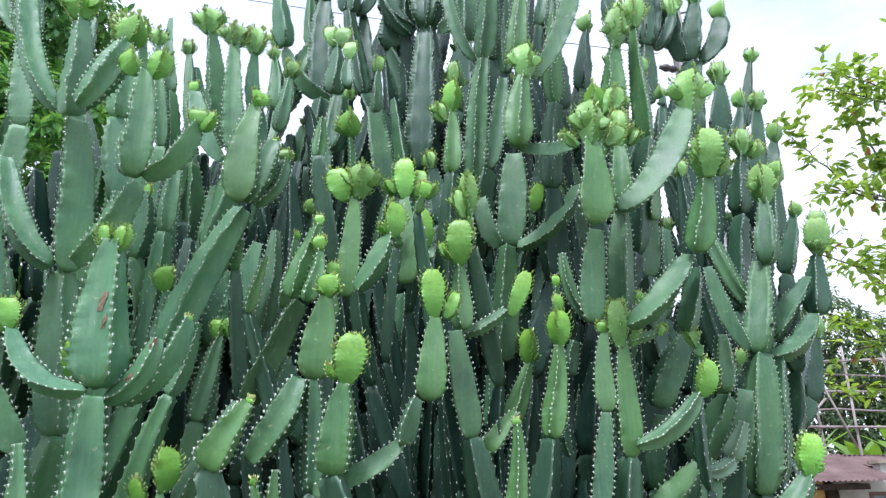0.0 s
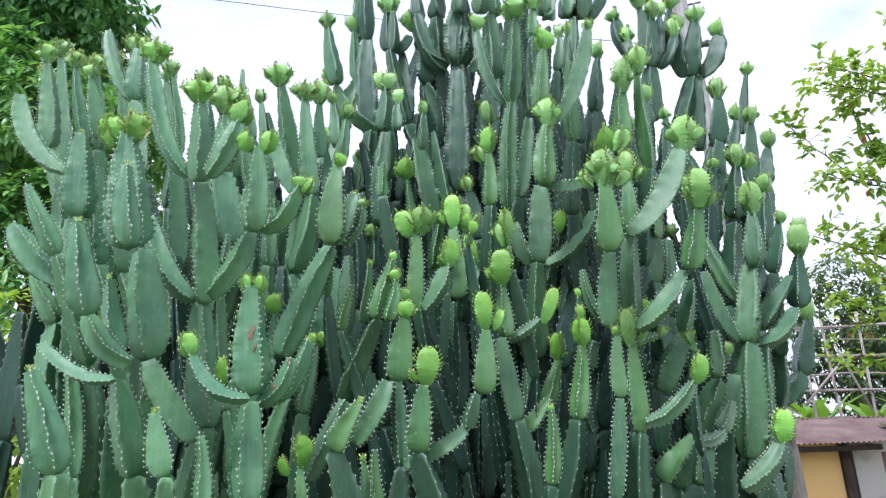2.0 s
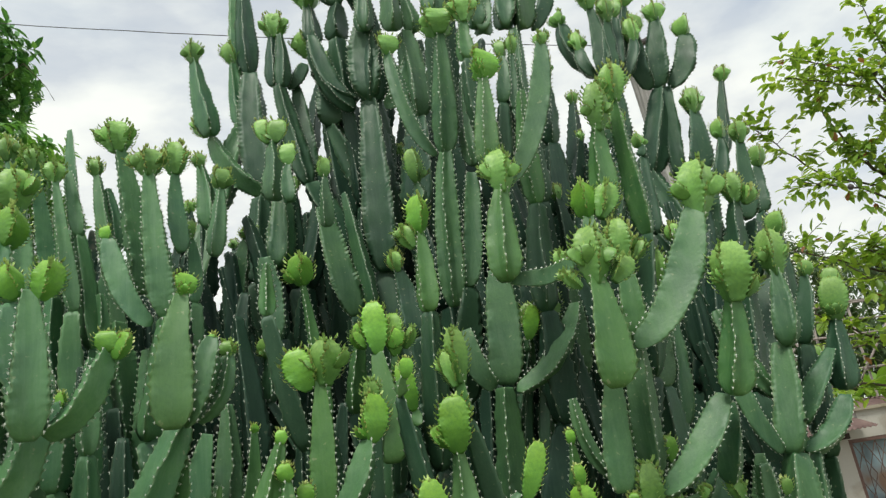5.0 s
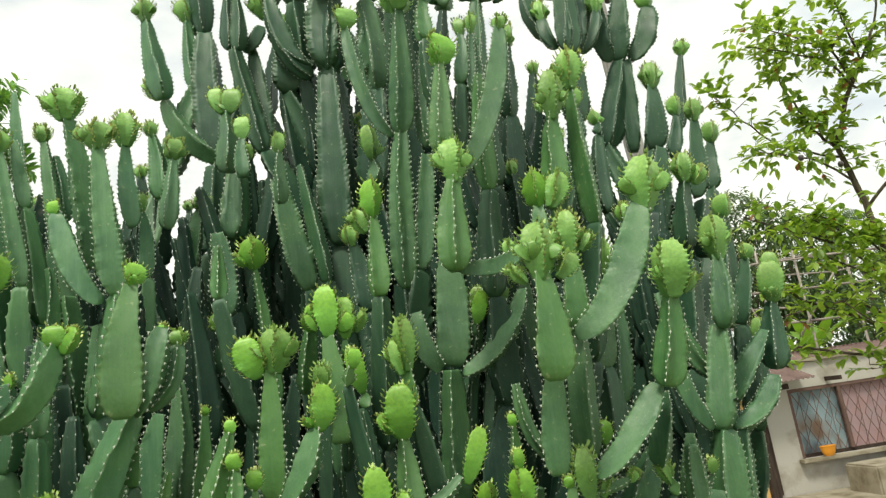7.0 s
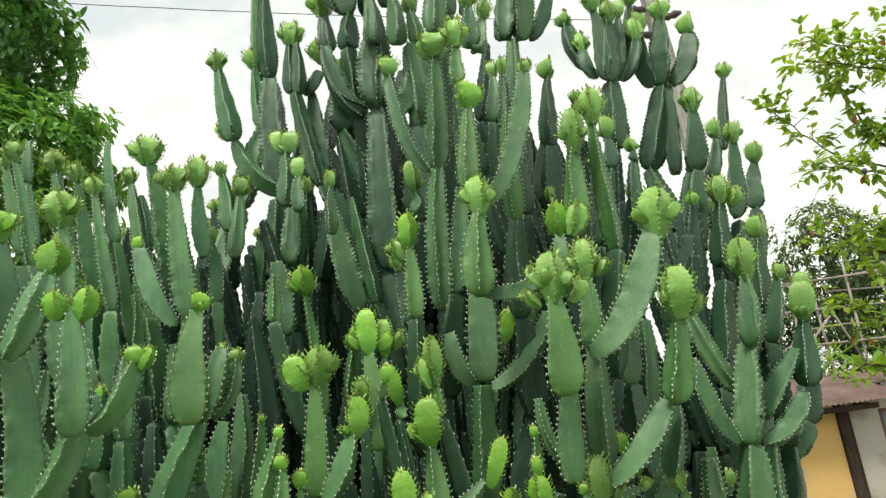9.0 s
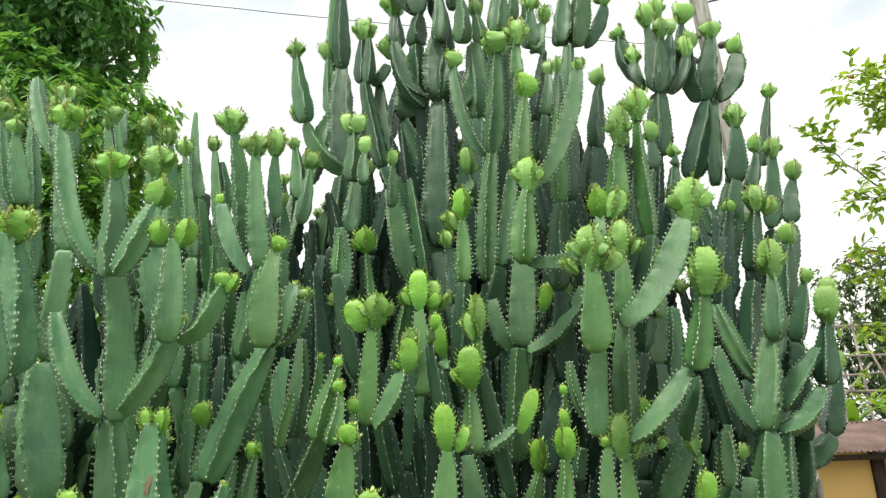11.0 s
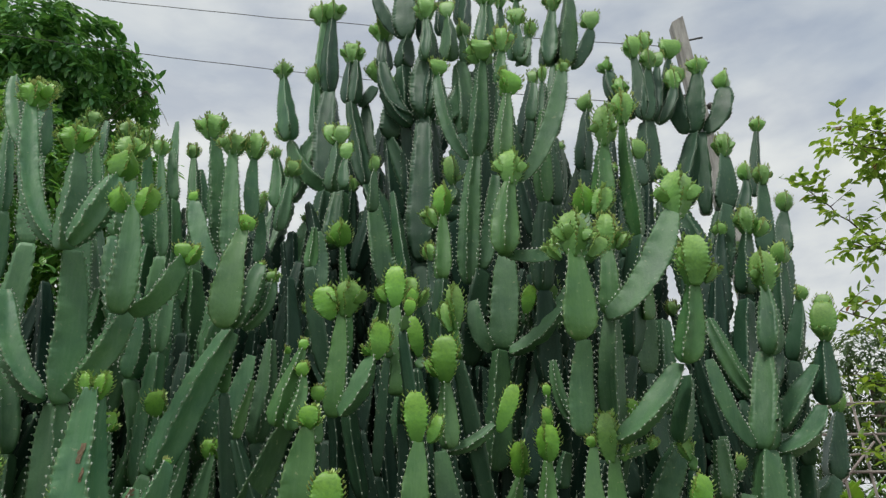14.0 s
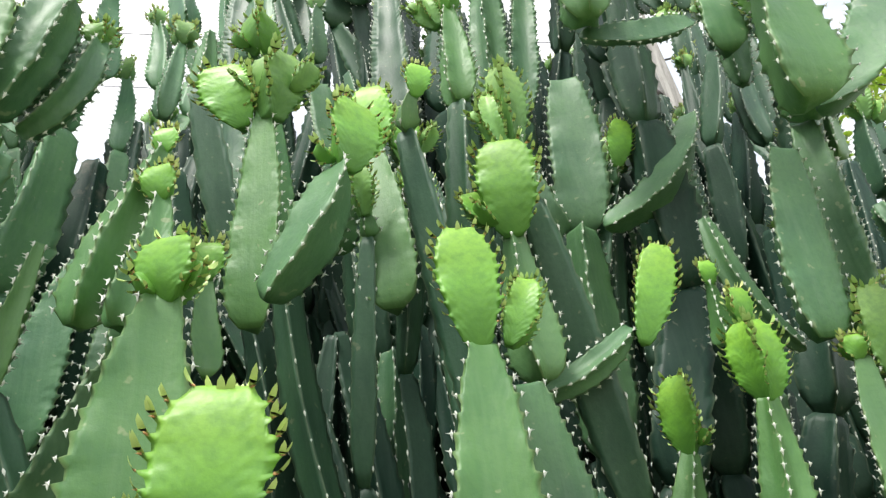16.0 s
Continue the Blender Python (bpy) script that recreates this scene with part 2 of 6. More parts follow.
M_GREYWOOD = wood_material("weathered_grey_wood", (0.19, 0.18, 0.17), (0.52, 0.50, 0.48))
M_BARK = wood_material("pale_bark", (0.14, 0.12, 0.10), (0.42, 0.38, 0.32), (25, 25, 5))
M_TWIG = wood_material("brown_twig", (0.055, 0.045, 0.032), (0.15, 0.12, 0.085), (60, 60, 8))
M_DARKWOOD = wood_material("dark_timber", (0.025, 0.018, 0.015), (0.085, 0.06, 0.045))
_n = Nodes("black_wire", 0.6)
_n.colour(_n.mix(_n.noise(_n.coords(), 20), (0.05, 0.05, 0.053), (0.10, 0.10, 0.105)))
M_WIRE = _n.m
_n = Nodes("dark_insulator", 0.35)
_n.colour(_n.mix(_n.noise(_n.coords(), 30), (0.035, 0.03, 0.03), (0.09, 0.075, 0.07)))
M_INSUL = _n.m


def plaster_material(name, clean, dirty, amount=0.55):
    n = Nodes(name, 0.9, spec=0.2)
    v = n.coords()
    st, fine = n.noise(v, 2.2, 6, 0.6), n.noise(v, 40, 4)
    c = n.mix(n.ramp(st, (amount, (0, 0, 0)), (amount + 0.2, (1, 1, 1))), clean, dirty)
    c = n.mix(n.mix(1.0, fine, (0.25, 0.25, 0.25), "MULTIPLY"), c, dirty)
    return n.colour(c).bump(fine, 0.35, 0.004).m


M_YELLOW = plaster_material("ochre_plaster", (0.68, 0.43, 0.15), (0.48, 0.41, 0.31), 0.58)
M_GREYWALL = plaster_material("grey_plaster", (0.46, 0.44, 0.40), (0.30, 0.27, 0.22), 0.5)
M_CONC = plaster_material("stained_concrete", (0.36, 0.32, 0.25), (0.16, 0.13, 0.08), 0.45)
_n = Nodes("rusty_roof", 0.75)
_v = _n.coords()
_n.colour(_n.mix(_n.ramp(_n.noise(_v, 1.6, 6), (0.35, (0, 0, 0)), (0.65, (1, 1, 1))), (0.105, 0.060, 0.052), (0.22, 0.15, 0.13)))
M_ROOF = _n.bump(_n.noise(_v, 25, 4), 0.3, 0.004).m
_n = Nodes("bare_roof_sheet", 0.6, 0.2)
_v = _n.coords()
_n.colour(_n.mix(_n.ramp(_n.noise(_v, 2.2, 6), (0.42, (0, 0, 0)), (0.62, (1, 1, 1))), (0.46, 0.43, 0.41), (0.30, 0.20, 0.18)))
M_TIN = _n.m
# Window glass; bluish patches paint a sky reflection into its colour.
_n = Nodes("glass_painted_reflection", 0.12, spec=0.6)
_n.colour(_n.ramp(_n.noise(_n.coords("Object", (1.4, 1, 1.1)), 1.3, 2), (0.30, (0.05, 0.055, 0.06)), (0.45, (0.14, 0.19, 0.22)), (0.58, (0.27, 0.36, 0.40)), (0.72, (0.24, 0.16, 0.12))))
M_PANE = _n.m
_n = Nodes("faded_cloth", 0.9)
_n.colour(_n.mix(_n.noise(_n.coords(), 5, 4), (0.40, 0.20, 0.18), (0.34, 0.30, 0.34)))
M_CURTAIN = _n.m
_n = Nodes("rusty_iron", 0.8, 0.2)
_n.colour(_n.mix(_n.noise(_n.coords(), 25, 4), (0.10, 0.05, 0.04), (0.20, 0.13, 0.11)))
M_RUST = _n.m
_n = Nodes("orange_plastic", 0.4)
_n.colour(_n.mix(_n.noise(_n.coords(), 12, 3), (0.75, 0.30, 0.02), (0.60, 0.24, 0.03)))
M_ORANGEPL = _n.m
_n = Nodes("ground_earth", 0.95)
_v = _n.coords()
_g = _n.ramp(_n.noise(_v, 0.6, 8, 0.6), (0.40, (0, 0, 0)), (0.60, (1, 1, 1)))
_n.colour(_n.mix(_g, _n.mix(_n.noise(_v, 30, 4), (0.05, 0.09, 0.025), (0.09, 0.13, 0.04)), _n.mix(_n.noise(_v, 14, 5), (0.20, 0.16, 0.11), (0.33, 0.28, 0.21))))
M_GROUND = _n.bump(_n.noise(_v, 18, 6), 0.7, 0.03).m


# ---- mesh helpers ----
from mathutils.bvhtree import BVHTree


def mesh_object(name, verts, faces, mats, slots=None, parent=None, at=(0, 0, 0), smooth=False):
    me = bpy.data.meshes.new(name)
    me.from_pydata([tuple(v) for v in verts], [], faces)
    for m in mats:
        me.materials.append(m)
    if slots is not None:
        me.polygons.foreach_set("material_index", np.array(slots, dtype=np.int32))
    if smooth:
        me.polygons.foreach_set("use_smooth", np.ones(len(me.polygons), dtype=bool))
    me.update()
    ob = new(name, me)
    ob.location = at
    if parent:
        ob.parent = parent
    return ob


def part(name, bm, material, parent, label=""):
    me = bpy.data.meshes.new(name)
    bm.to_mesh(me)
    bm.free()
    me.materials.append(material)
    ob = new(name, me)
    ob.parent = parent
    return tagged(ob, label)


def box_bm(x0, y0, z0, x1, y1, z1, bevel=0.0, bm=None):
    bm = bm or bmesh.new()
    r = bmesh.ops.create_cube(bm, size=1.0)
    for v in r["verts"]:
        v.co = Vector((x0 + (v.co.x + 0.5) * (x1 - x0), y0 + (v.co.y + 0.5) * (y1 - y0), z0 + (v.co.z + 0.5) * (z1 - z0)))
    if bevel:
        es = list({e for v in r["verts"] for e in v.link_edges})
        bmesh.ops.bevel(bm, geom=es, offset=bevel, segments=2, affect="EDGES")
    return bm


def tube_arrays(points, radii, sides=8, wobble=0.0, rng=None):
    """Vertices and faces of a tapered tube along points."""
    vs, fs = [], []
    pts = [Vector(p) for p in points]
    for i, p in enumerate(pts):
        t = (pts[min(i + 1, len(pts) - 1)] - pts[max(i - 1, 0)]).normalized()
        ref = Vector((0, 1, 0)) if abs(t.y) < 0.9 else Vector((1, 0, 0))
        u = ref.cross(t).normalized()
        w = t.cross(u)
        for k in range(sides):
            a = 2 * math.pi * k / sides
            r = radii[i] * (1 + (wobble * (rng.random() - 0.5) if rng else 0))
            vs.append(p + u * (r * math.cos(a)) + w * (r * math.sin(a)))
    for i in range(len(pts) - 1):
        for k in range(sides):
            a, b = i * sides + k, i * sides + (k + 1) % sides
            fs.append((a, b, b + sides, a + sides))
    fs.append(tuple(range(sides - 1, -1, -1)))
    n0 = (len(pts) - 1) * sides
    fs.append(tuple(range(n0, n0 + sides)))
    return vs, fs


def bezier(a, c, b, n):
    return [a * (1 - s) ** 2 + c * 2 * s * (1 - s) + b * s * s for s in (i / n for i in range(n + 1))]


LEAF_FINE = ((0.3, 0.85), (0.6, 0.95), (0.85, 0.5))
LEAF_PLAIN = ((0.35, 0.9), (0.75, 0.8))
LEAF_FAR = ((0.5, 1.0),)


def add_leaf(vs, fs, base, way, up, length, width, bend=0.25, fold=0.25, cuts=LEAF_FINE):
    """A leaf blade, folded along its rib and bent down at the tip."""
    side = way.cross(up).normalized()
    up = side.cross(way).normalized()
    i = len(vs)
    vs.append(base)
    for s, wd in cuts:
        mid = base + way * (length * s) - up * (bend * length * s * s)
        e = side * (width * 0.5 * wd)
        lift = up * (fold * width * wd * 0.5)
        vs.extend((mid + e + lift, mid, mid - e + lift))
    vs.append(base + way * length - up * (bend * length))
    fs.extend(((i, i + 1, i + 2), (i, i + 2, i + 3)))
    for k in range(len(cuts) - 1):
        a = i + 1 + 3 * k
        fs.extend(((a, a + 3, a + 4, a + 1), (a + 1, a + 4, a + 5, a + 2)))
    a = i + 3 * len(cuts) - 2
    fs.extend(((a, a + 3, a + 1), (a + 1, a + 3, a + 2)))


# ---- the candelabra plants ----
PROFILE_END = ((0, 0.40), (0.025, 0.60), (0.065, 0.79), (0.13, 0.94), (0.22, 1.0), (0.38, 0.94), (0.55, 0.82), (0.72, 0.67), (0.88, 0.50), (0.96, 0.40), (1.0, 0.30))
PROFILE_JOINT = ((0, 0.42), (0.025, 0.62), (0.07, 0.82), (0.15, 0.95), (0.28, 1.0), (0.6, 0.90), (0.8, 0.77), (0.92, 0.65), (0.98, 0.54), (1.0, 0.42))
PROFILE_ROOT = ((0, 0.44), (0.03, 0.66), (0.10, 0.90), (0.25, 1.0), (0.5, 0.97), (0.75, 0.84), (0.9, 0.70), (0.97, 0.58), (1.0, 0.46))
PROFILE_ARM = ((0, 0.16), (0.012, 0.36), (0.035, 0.54), (0.08, 0.70), (0.2, 0.86), (0.4, 0.98), (0.6, 1.0), (0.8, 0.88), (0.94, 0.66), (1.0, 0.42))
PROFILE_BULB = ((0, 0.30), (0.05, 0.44), (0.14, 0.64), (0.28, 0.86), (0.44, 0.98), (0.58, 1.0), (0.72, 0.96), (0.84, 0.85), (0.93, 0.67), (0.98, 0.47), (1.0, 0.30))
PROFILE_CROWN = ((0, 0.42), (0.12, 0.56), (0.28, 0.80), (0.45, 0.96), (0.58, 1.0), (0.72, 0.95), (0.85, 0.80), (0.94, 0.58), (1.0, 0.36))
# half thickness of a rib at six tenths of its reach, reach of the hollow between ribs, half thickness near the edge
VALLEY = {3: (0.185, 0.43, 0.070), 4: (0.215, 0.50, 0.080), 5: (0.235, 0.59, 0.085)}
PLUMP = {3: (0.235, 0.52, 0.088), 4: (0.275, 0.60, 0.095), 5: (0.26, 0.60, 0.09), 6: (0.24, 0.60, 0.085)}
# one tooth of a rib: (share of the way to the next, height)
TOOTH_FINE = ((0.0, -0.85), (0.45, -0.55), (0.74, 1.0))
TOOTH_PLAIN = ((0.0, -0.7), (0.6, 0.8))
RIB_FINE = (1.0, 0.80, 0.45, 0.0, 0.45, 0.80)
RIB_PLAIN = (1.0, 0.62, 0.0, 0.62)


def profile(pts, s):
    xs, ys = [p[0] for p in pts], [p[1] for p in pts]
    return float(np.interp(s, xs, ys))


class Ribbed:
    """Collects one ribbed, toothed body along a path, with spines or leaflets on its ribs.
    Every face corner also gets (share of the way from the hollow to the rib's edge, teeth passed)."""

    def __init__(self, path, width, ribs, turn, prof, pitch, rng, tooth=0.075, thin=1.0, plump=False, fine=True):
        self.v, self.f, self.s, self.uv = [], [], [], []
        self.rng = rng
        pts = path
        lens = [0.0]
        for a, b in zip(pts, pts[1:]):
            lens.append(lens[-1] + (b - a).length)
        total = lens[-1]
        teeth = max(3, round(total / pitch))
        steps = [((i + f) / teeth, h) for i in range(teeth) for f, h in (TOOTH_FINE if fine else TOOTH_PLAIN)] + [(1.0, -0.85)]
        ang = [turn + 2 * math.pi * k / ribs for k in range(ribs)]
        cs = [math.cos(a) for a in ang]
        rad = width / max(0.9, max(cs) - min(cs))
        nb, vl, na = (PLUMP if plump else VALLEY)[ribs]
        twist = rng.uniform(-0.12, 0.12)
        ph = [rng.uniform(0, 6.28) for _ in range(ribs)]
        jit = [[rng.uniform(0.6, 1.3) for _ in range(teeth + 1)] for _ in range(ribs)]
        self.marks = []
        across = RIB_FINE if fine else RIB_PLAIN
        nr_ = len(across)
        per = nr_ * ribs
        for i, (s, lift) in enumerate(steps):
            d = s * total
            j = min(len(pts) - 2, max(0, int(np.searchsorted(lens, d) - 1)))
            f = (d - lens[j]) / max(1e-9, lens[j + 1] - lens[j])
            p = pts[j].lerp(pts[j + 1], f)
            t = (pts[min(j + 2, len(pts) - 1)] - pts[max(j - 1, 0)]).normalized()
            u = Vector((0, 1, 0)).cross(t).normalized()
            w = t.cross(u)
            r = rad * profile(prof, s)
            up = lift > 0.5
            dirs = []
            for k in range(ribs):
                a = ang[k] + twist * s + 0.06 * math.sin(8 * s + ph[k])
                dirs.append((a, u * math.cos(a) + w * math.sin(a), w * math.cos(a) - u * math.sin(a)))
            for k in range(ribs):
                a, dr, nr = dirs[k]
                e = 1 + tooth * lift * jit[k][min(teeth, int(s * teeth))] + 0.025 * math.sin(19 * s + ph[k])
                wav = nr * (r * (0.06 * math.sin(i * 0.6 + ph[k]) + 0.03 * math.sin(i * 0.23 + 2 * ph[k])))
                th = thin
                edge = p + dr * (r * e) + wav + (t * (total / teeth * 0.10) if up else t * 0)
                self.v.append(edge)
                _, d2, n2 = dirs[(k + 1) % ribs]
                am = (a + dirs[(k + 1) % ribs][0] + (2 * math.pi if k == ribs - 1 else 0)) / 2
                hollow = p + (u * math.cos(am) + w * math.sin(am)) * (r * vl * (0.9 + 0.1 * th))
                if fine:
                    self.v.append(p + dr * (r * 0.86) + nr * (na * r * th) + wav * 0.6)
                    self.v.append(p + dr * (r * 0.6) + nr * (nb * r * th))
                    self.v.append(hollow)
                    self.v.append(p + d2 * (r * 0.6) - n2 * (nb * r * th))
                    self.v.append(p + d2 * (r * 0.86) - n2 * (na * r * th))
                else:
                    self.v.append(p + dr * (r * 0.72) + nr * ((na + nb) * 0.55 * r))
                    self.v.append(hollow)
                    self.v.append(p + d2 * (r * 0.72) - n2 * ((na + nb) * 0.55 * r))
                if up:
                    self.marks.append((edge, dr.copy(), t.copy(), nr.copy(), s, r, len(self.v) - nr_))
        for i in range(len(steps) - 1):
            v0, v1 = steps[i][0] * teeth, steps[i + 1][0] * teeth
            for k in range(per):
                a, b = i * per + k, i * per + (k + 1) % per
                ua, ub = across[k % nr_], across[(k + 1) % nr_]
                self.face((a, b, b + per, a + per), 0, ((ua, v0), (ub, v0), (ub, v1), (ua, v1)))
        last = (len(steps) - 1) * per
        self.face(tuple(range(per - 1, -1, -1)), 0)
        self.face(tuple(range(last, last + per)), 0)
        self.top = last

    def face(self, f, slot, uv=None):
        self.f.append(f)
        self.s.append(slot)
        self.uv.extend(uv or ((0.5, 0.0),) * len(f))

    def add(self, other, at):
        n0 = len(self.v)
        self.face((at, n0, n0 + 1), 0)
        self.v.extend(other.v)
        self.f.extend(tuple(i + n0 for i in f) for f in other.f)
        self.s.extend(other.s)
        self.uv.extend(other.uv)

    def spike(self, base, way, side, length, half, slot, at=None):
        i = len(self.v)
        if at is not None:
            self.face((at, i, i + 1), slot)
        o = way.cross(side).normalized()
        self.v.extend((base + side * half, base - side * half * 0.5 + o * half * 0.87, base - side * half * 0.5 - o * half * 0.87, base + way * length))
        for f in ((i, i + 1, i + 3), (i + 1, i + 2, i + 3), (i + 2, i, i + 3)):
            self.face(f, slot)

    def spines(self, near=True):
        """A pale pad on every tooth, with a pair of short spines on it."""
        for p, d, t, n, s, r, at in self.marks:
            k = self.rng.uniform(0.55, 1.25)
            i = len(self.v)
            a, b = 0.0029 * k, 0.0014
            self.v.extend((p + t * a, p + n * b, p - t * a * 1.5, p - n * b, p + d * 0.0020, p - d * 0.003))
            for f in ((i, i + 1, i + 4), (i + 1, i + 2, i + 4), (i + 2, i + 3, i + 4), (i + 3, i, i + 4)):
                self.face(f, 1)
            self.face((at, i + 1, i + 2), 1)
            if near:
                for sg in (-1, 1):
                    self.spike(p, (d * 0.8 + n * sg * 0.65 + t * self.rng.uniform(-0.1, 0.35)).normalized(), t, 0.0046 * k, 0.0009, 1, at)

    def leaflets(self, size, low=0.12, many=False):
        """A red-brown thorn pair with a small curled leaf on every tooth, crowding towards the top."""
        for p, d, t, n, s, r, at in self.marks:
            if s < low:
                continue
            k = self.rng.uniform(0.7, 1.25) * size * (0.7 + 0.45 * s)
            up = t * (0.1 + 0.55 * s)
            for sg in (-1, 1):
                self.spike(p - d * k * 0.15, (d + n * sg * 0.6 + up * self.rng.uniform(-0.2, 0.9)).normalized(), t, k * self.rng.uniform(0.22, 0.36), k * 0.10, 2, at)
            for _ in range(2 if s > 0.6 or many else 1):
                self.leaf(p - d * k * 0.2, (d * 0.9 + t * (0.2 + 0.6 * s) + n * self.rng.uniform(-0.8, 0.8)).normalized(), t, k, at)

    def leaf(self, q, way, t, k, at):
        side = way.cross(t)
        if side.length < 1e-4:
            side = way.orthogonal()
        side.normalize()
        side = (side + t.cross(side) * self.rng.uniform(-0.8, 0.8)).normalized()
        bent = (way * 0.5 + t * 0.9).normalized()
        a, b = q + way * k * 0.4, q + way * k * 0.55 + bent * k * 0.3
        i = len(self.v)
        self.face((at, i, i + 1), 1)
        self.v.extend((q - side * k * 0.10, q + side * k * 0.10, a + side * k * 0.23, a - side * k * 0.23, b + side * k * 0.17, b - side * k * 0.17, b + bent * k * 0.3, (q + a) / 2 - t * k * 0.08))
        for f in ((i, i + 1, i + 2, i + 3), (i + 3, i + 2, i + 4, i + 5), (i + 5, i + 4, i + 6), (i, i + 7, i + 1), (i + 7, i + 3, i + 2)):
            self.face(f, 1)

    def tuft(self, top, way, k, n):
        u = way.orthogonal().normalized()
        w = way.cross(u)
        for i in range(n):
            a = 6.283 * i / n + self.rng.uniform(-0.3, 0.3)
            d = (u * math.cos(a) + w * math.sin(a)) * self.rng.uniform(0.4, 1.0) + way * 0.8
            self.leaf(top + (u * math.cos(a) + w * math.sin(a)) * k * 0.5, d.normalized(), way, k * self.rng.uniform(0.7, 1.1), self.top)

    def build(self, name, base, mats, owner, at):
        ob = mesh_object(name, [v - base for v in self.v], self.f, mats, self.s, owner, at, True)
        layer = ob.data.uv_layers.new(name="ribs")
        layer.data.foreach_set("uv", np.array(self.uv, dtype=np.float32).ravel())
        return ob


def plant(label, x, y, gather):
    e = new("candelabra_euphorbia")
    e.empty_display_size = 0.3
    e.location = (x, y, 0)
    e["gather"] = gather
    tagged(e, label, "cactus-like plant")
    return e


left = plant("tall sage-green candelabra euphorbia clump with scalloped ribs and pale spines", -1.0, 1.75, 0.15)
mid = plant("many-armed green candelabra euphorbia with bright lime new growth", 0.15, 1.95, 0.15)
rear = plant("towering dark green candelabra euphorbia with crowned tips", 0.2, 2.45, 0.24)
right = plant("upright grey-green candelabra euphorbia beside the old house", 0.92, 2.25, 0.42)
RNG = random.Random(7)
LAST = []


def stem_object(owner, path, w, ribs, turn, prof, pitch, rng, mat, name="stem_segment", spines=2, fine=True):
    body = Ribbed(path, w, ribs, turn, prof, pitch, rng, fine=fine)
    if spines:
        body.spines(spines == 2)
    base = path[0]
    ob = body.build(name, base, (mat, M_SPINE), owner, base - owner.location)
    LAST.append((ob, path[-1], (path[-1] - path[-2]).normalized()))
    return ob


def seg(owner, x0, z0, x1, z1, y, w, bow=None, ribs=0, joint=False, root=False, turn=None, deep=False, skin=None, flat=False):
    """A stem segment from its foot to its top; bow: the point that an arm bends towards; root: it goes on down to the ground."""
    rng = RNG
    dy = rng.uniform(-0.02, 0.02)
    a, b = Vector((x0, y, z0)), Vector((x1, y + dy, z1))
    if bow:
        path = bezier(a, Vector((bow[0], y - 0.02, bow[1])), b, 14)
    else:
        m = (a + b) / 2 + Vector((rng.uniform(-0.015, 0.015), rng.uniform(-0.02, 0.02), 0))
        path = bezier(a, m, b, 6)
    ribs = 3 if flat else ribs or rng.choice((3, 3, 3, 4, 4, 4, 5))
    if flat:
        turn = math.pi / 2 + rng.uniform(-0.2, 0.2)
    if turn is None:
        turn = rng.uniform(0, 6.28)
        if ribs == 3:
            turn = math.pi / 2 + rng.choice((0, math.pi, math.pi)) + rng.uniform(-0.45, 0.45)
    prof = PROFILE_ARM if bow else PROFILE_JOINT if joint else PROFILE_END
    # Deep and rear stems get darker flesh: the clump's shade painted as colour.
    skin = skin or (M_OLD_SHADED if deep else M_SAGE if owner == left else M_REAR_SHADED if y > 2.2 else M_YOUNG if y < 1.85 and not joint and not bow else M_FLESH)
    near = y < 2.05 and not deep
    stem_object(owner, path, w * (0.81 if owner == mid and ribs == 3 else 0.86 if owner == mid else 0.94), ribs, turn, prof, 0.030 if deep else min(0.0175, max(0.0125, 0.175 * w)), rng, skin, spines=2 if y < 1.9 and not deep else 1, fine=near)
    keep = LAST[-1]
    if root:
        c = owner.location
        p, ww = a.copy(), w
        k = 0
        while p.z > 0.02 and k < 9:
            seen = p.z > 1.25
            step = min(p.z, rng.uniform(0.24, 0.36) if seen else rng.uniform(0.36, 0.50))
            if p.z - step < 0.15:
                step = p.z
            pull = (0.10 if owner == right else 0.015) if deep else owner["gather"] * step / 0.41
            slant = 0.07
            q = Vector((p.x + (c.x - p.x) * pull + rng.uniform(-slant, slant), p.y + (0.0 if deep else (c.y - p.y) * pull) + rng.uniform(-0.01, 0.05), p.z - step))
            ww = min(0.100, ww * 1.04)
            pth = bezier(q, (p + q) / 2 + Vector((rng.uniform(-0.025, 0.025), 0, 0)), p, 4)
            # Flesh darkens further down, painting the shade between the stems.
            stem_object(owner, pth, ww, rng.choice((3, 3, 4, 4)) if seen else 3, rng.uniform(0, 6.28), PROFILE_ROOT, 0.030 if seen else 0.20, rng, M_OLD_SHADED if deep or not seen else M_SAGE if owner == left and k == 0 else M_FLESH if owner == left else M_REAR_SHADED if k == 0 or owner == right else M_OLD_SHADED, spines=1 if seen and not deep else 0, fine=False)
            p, k = q, k + 1
    LAST.append(keep)


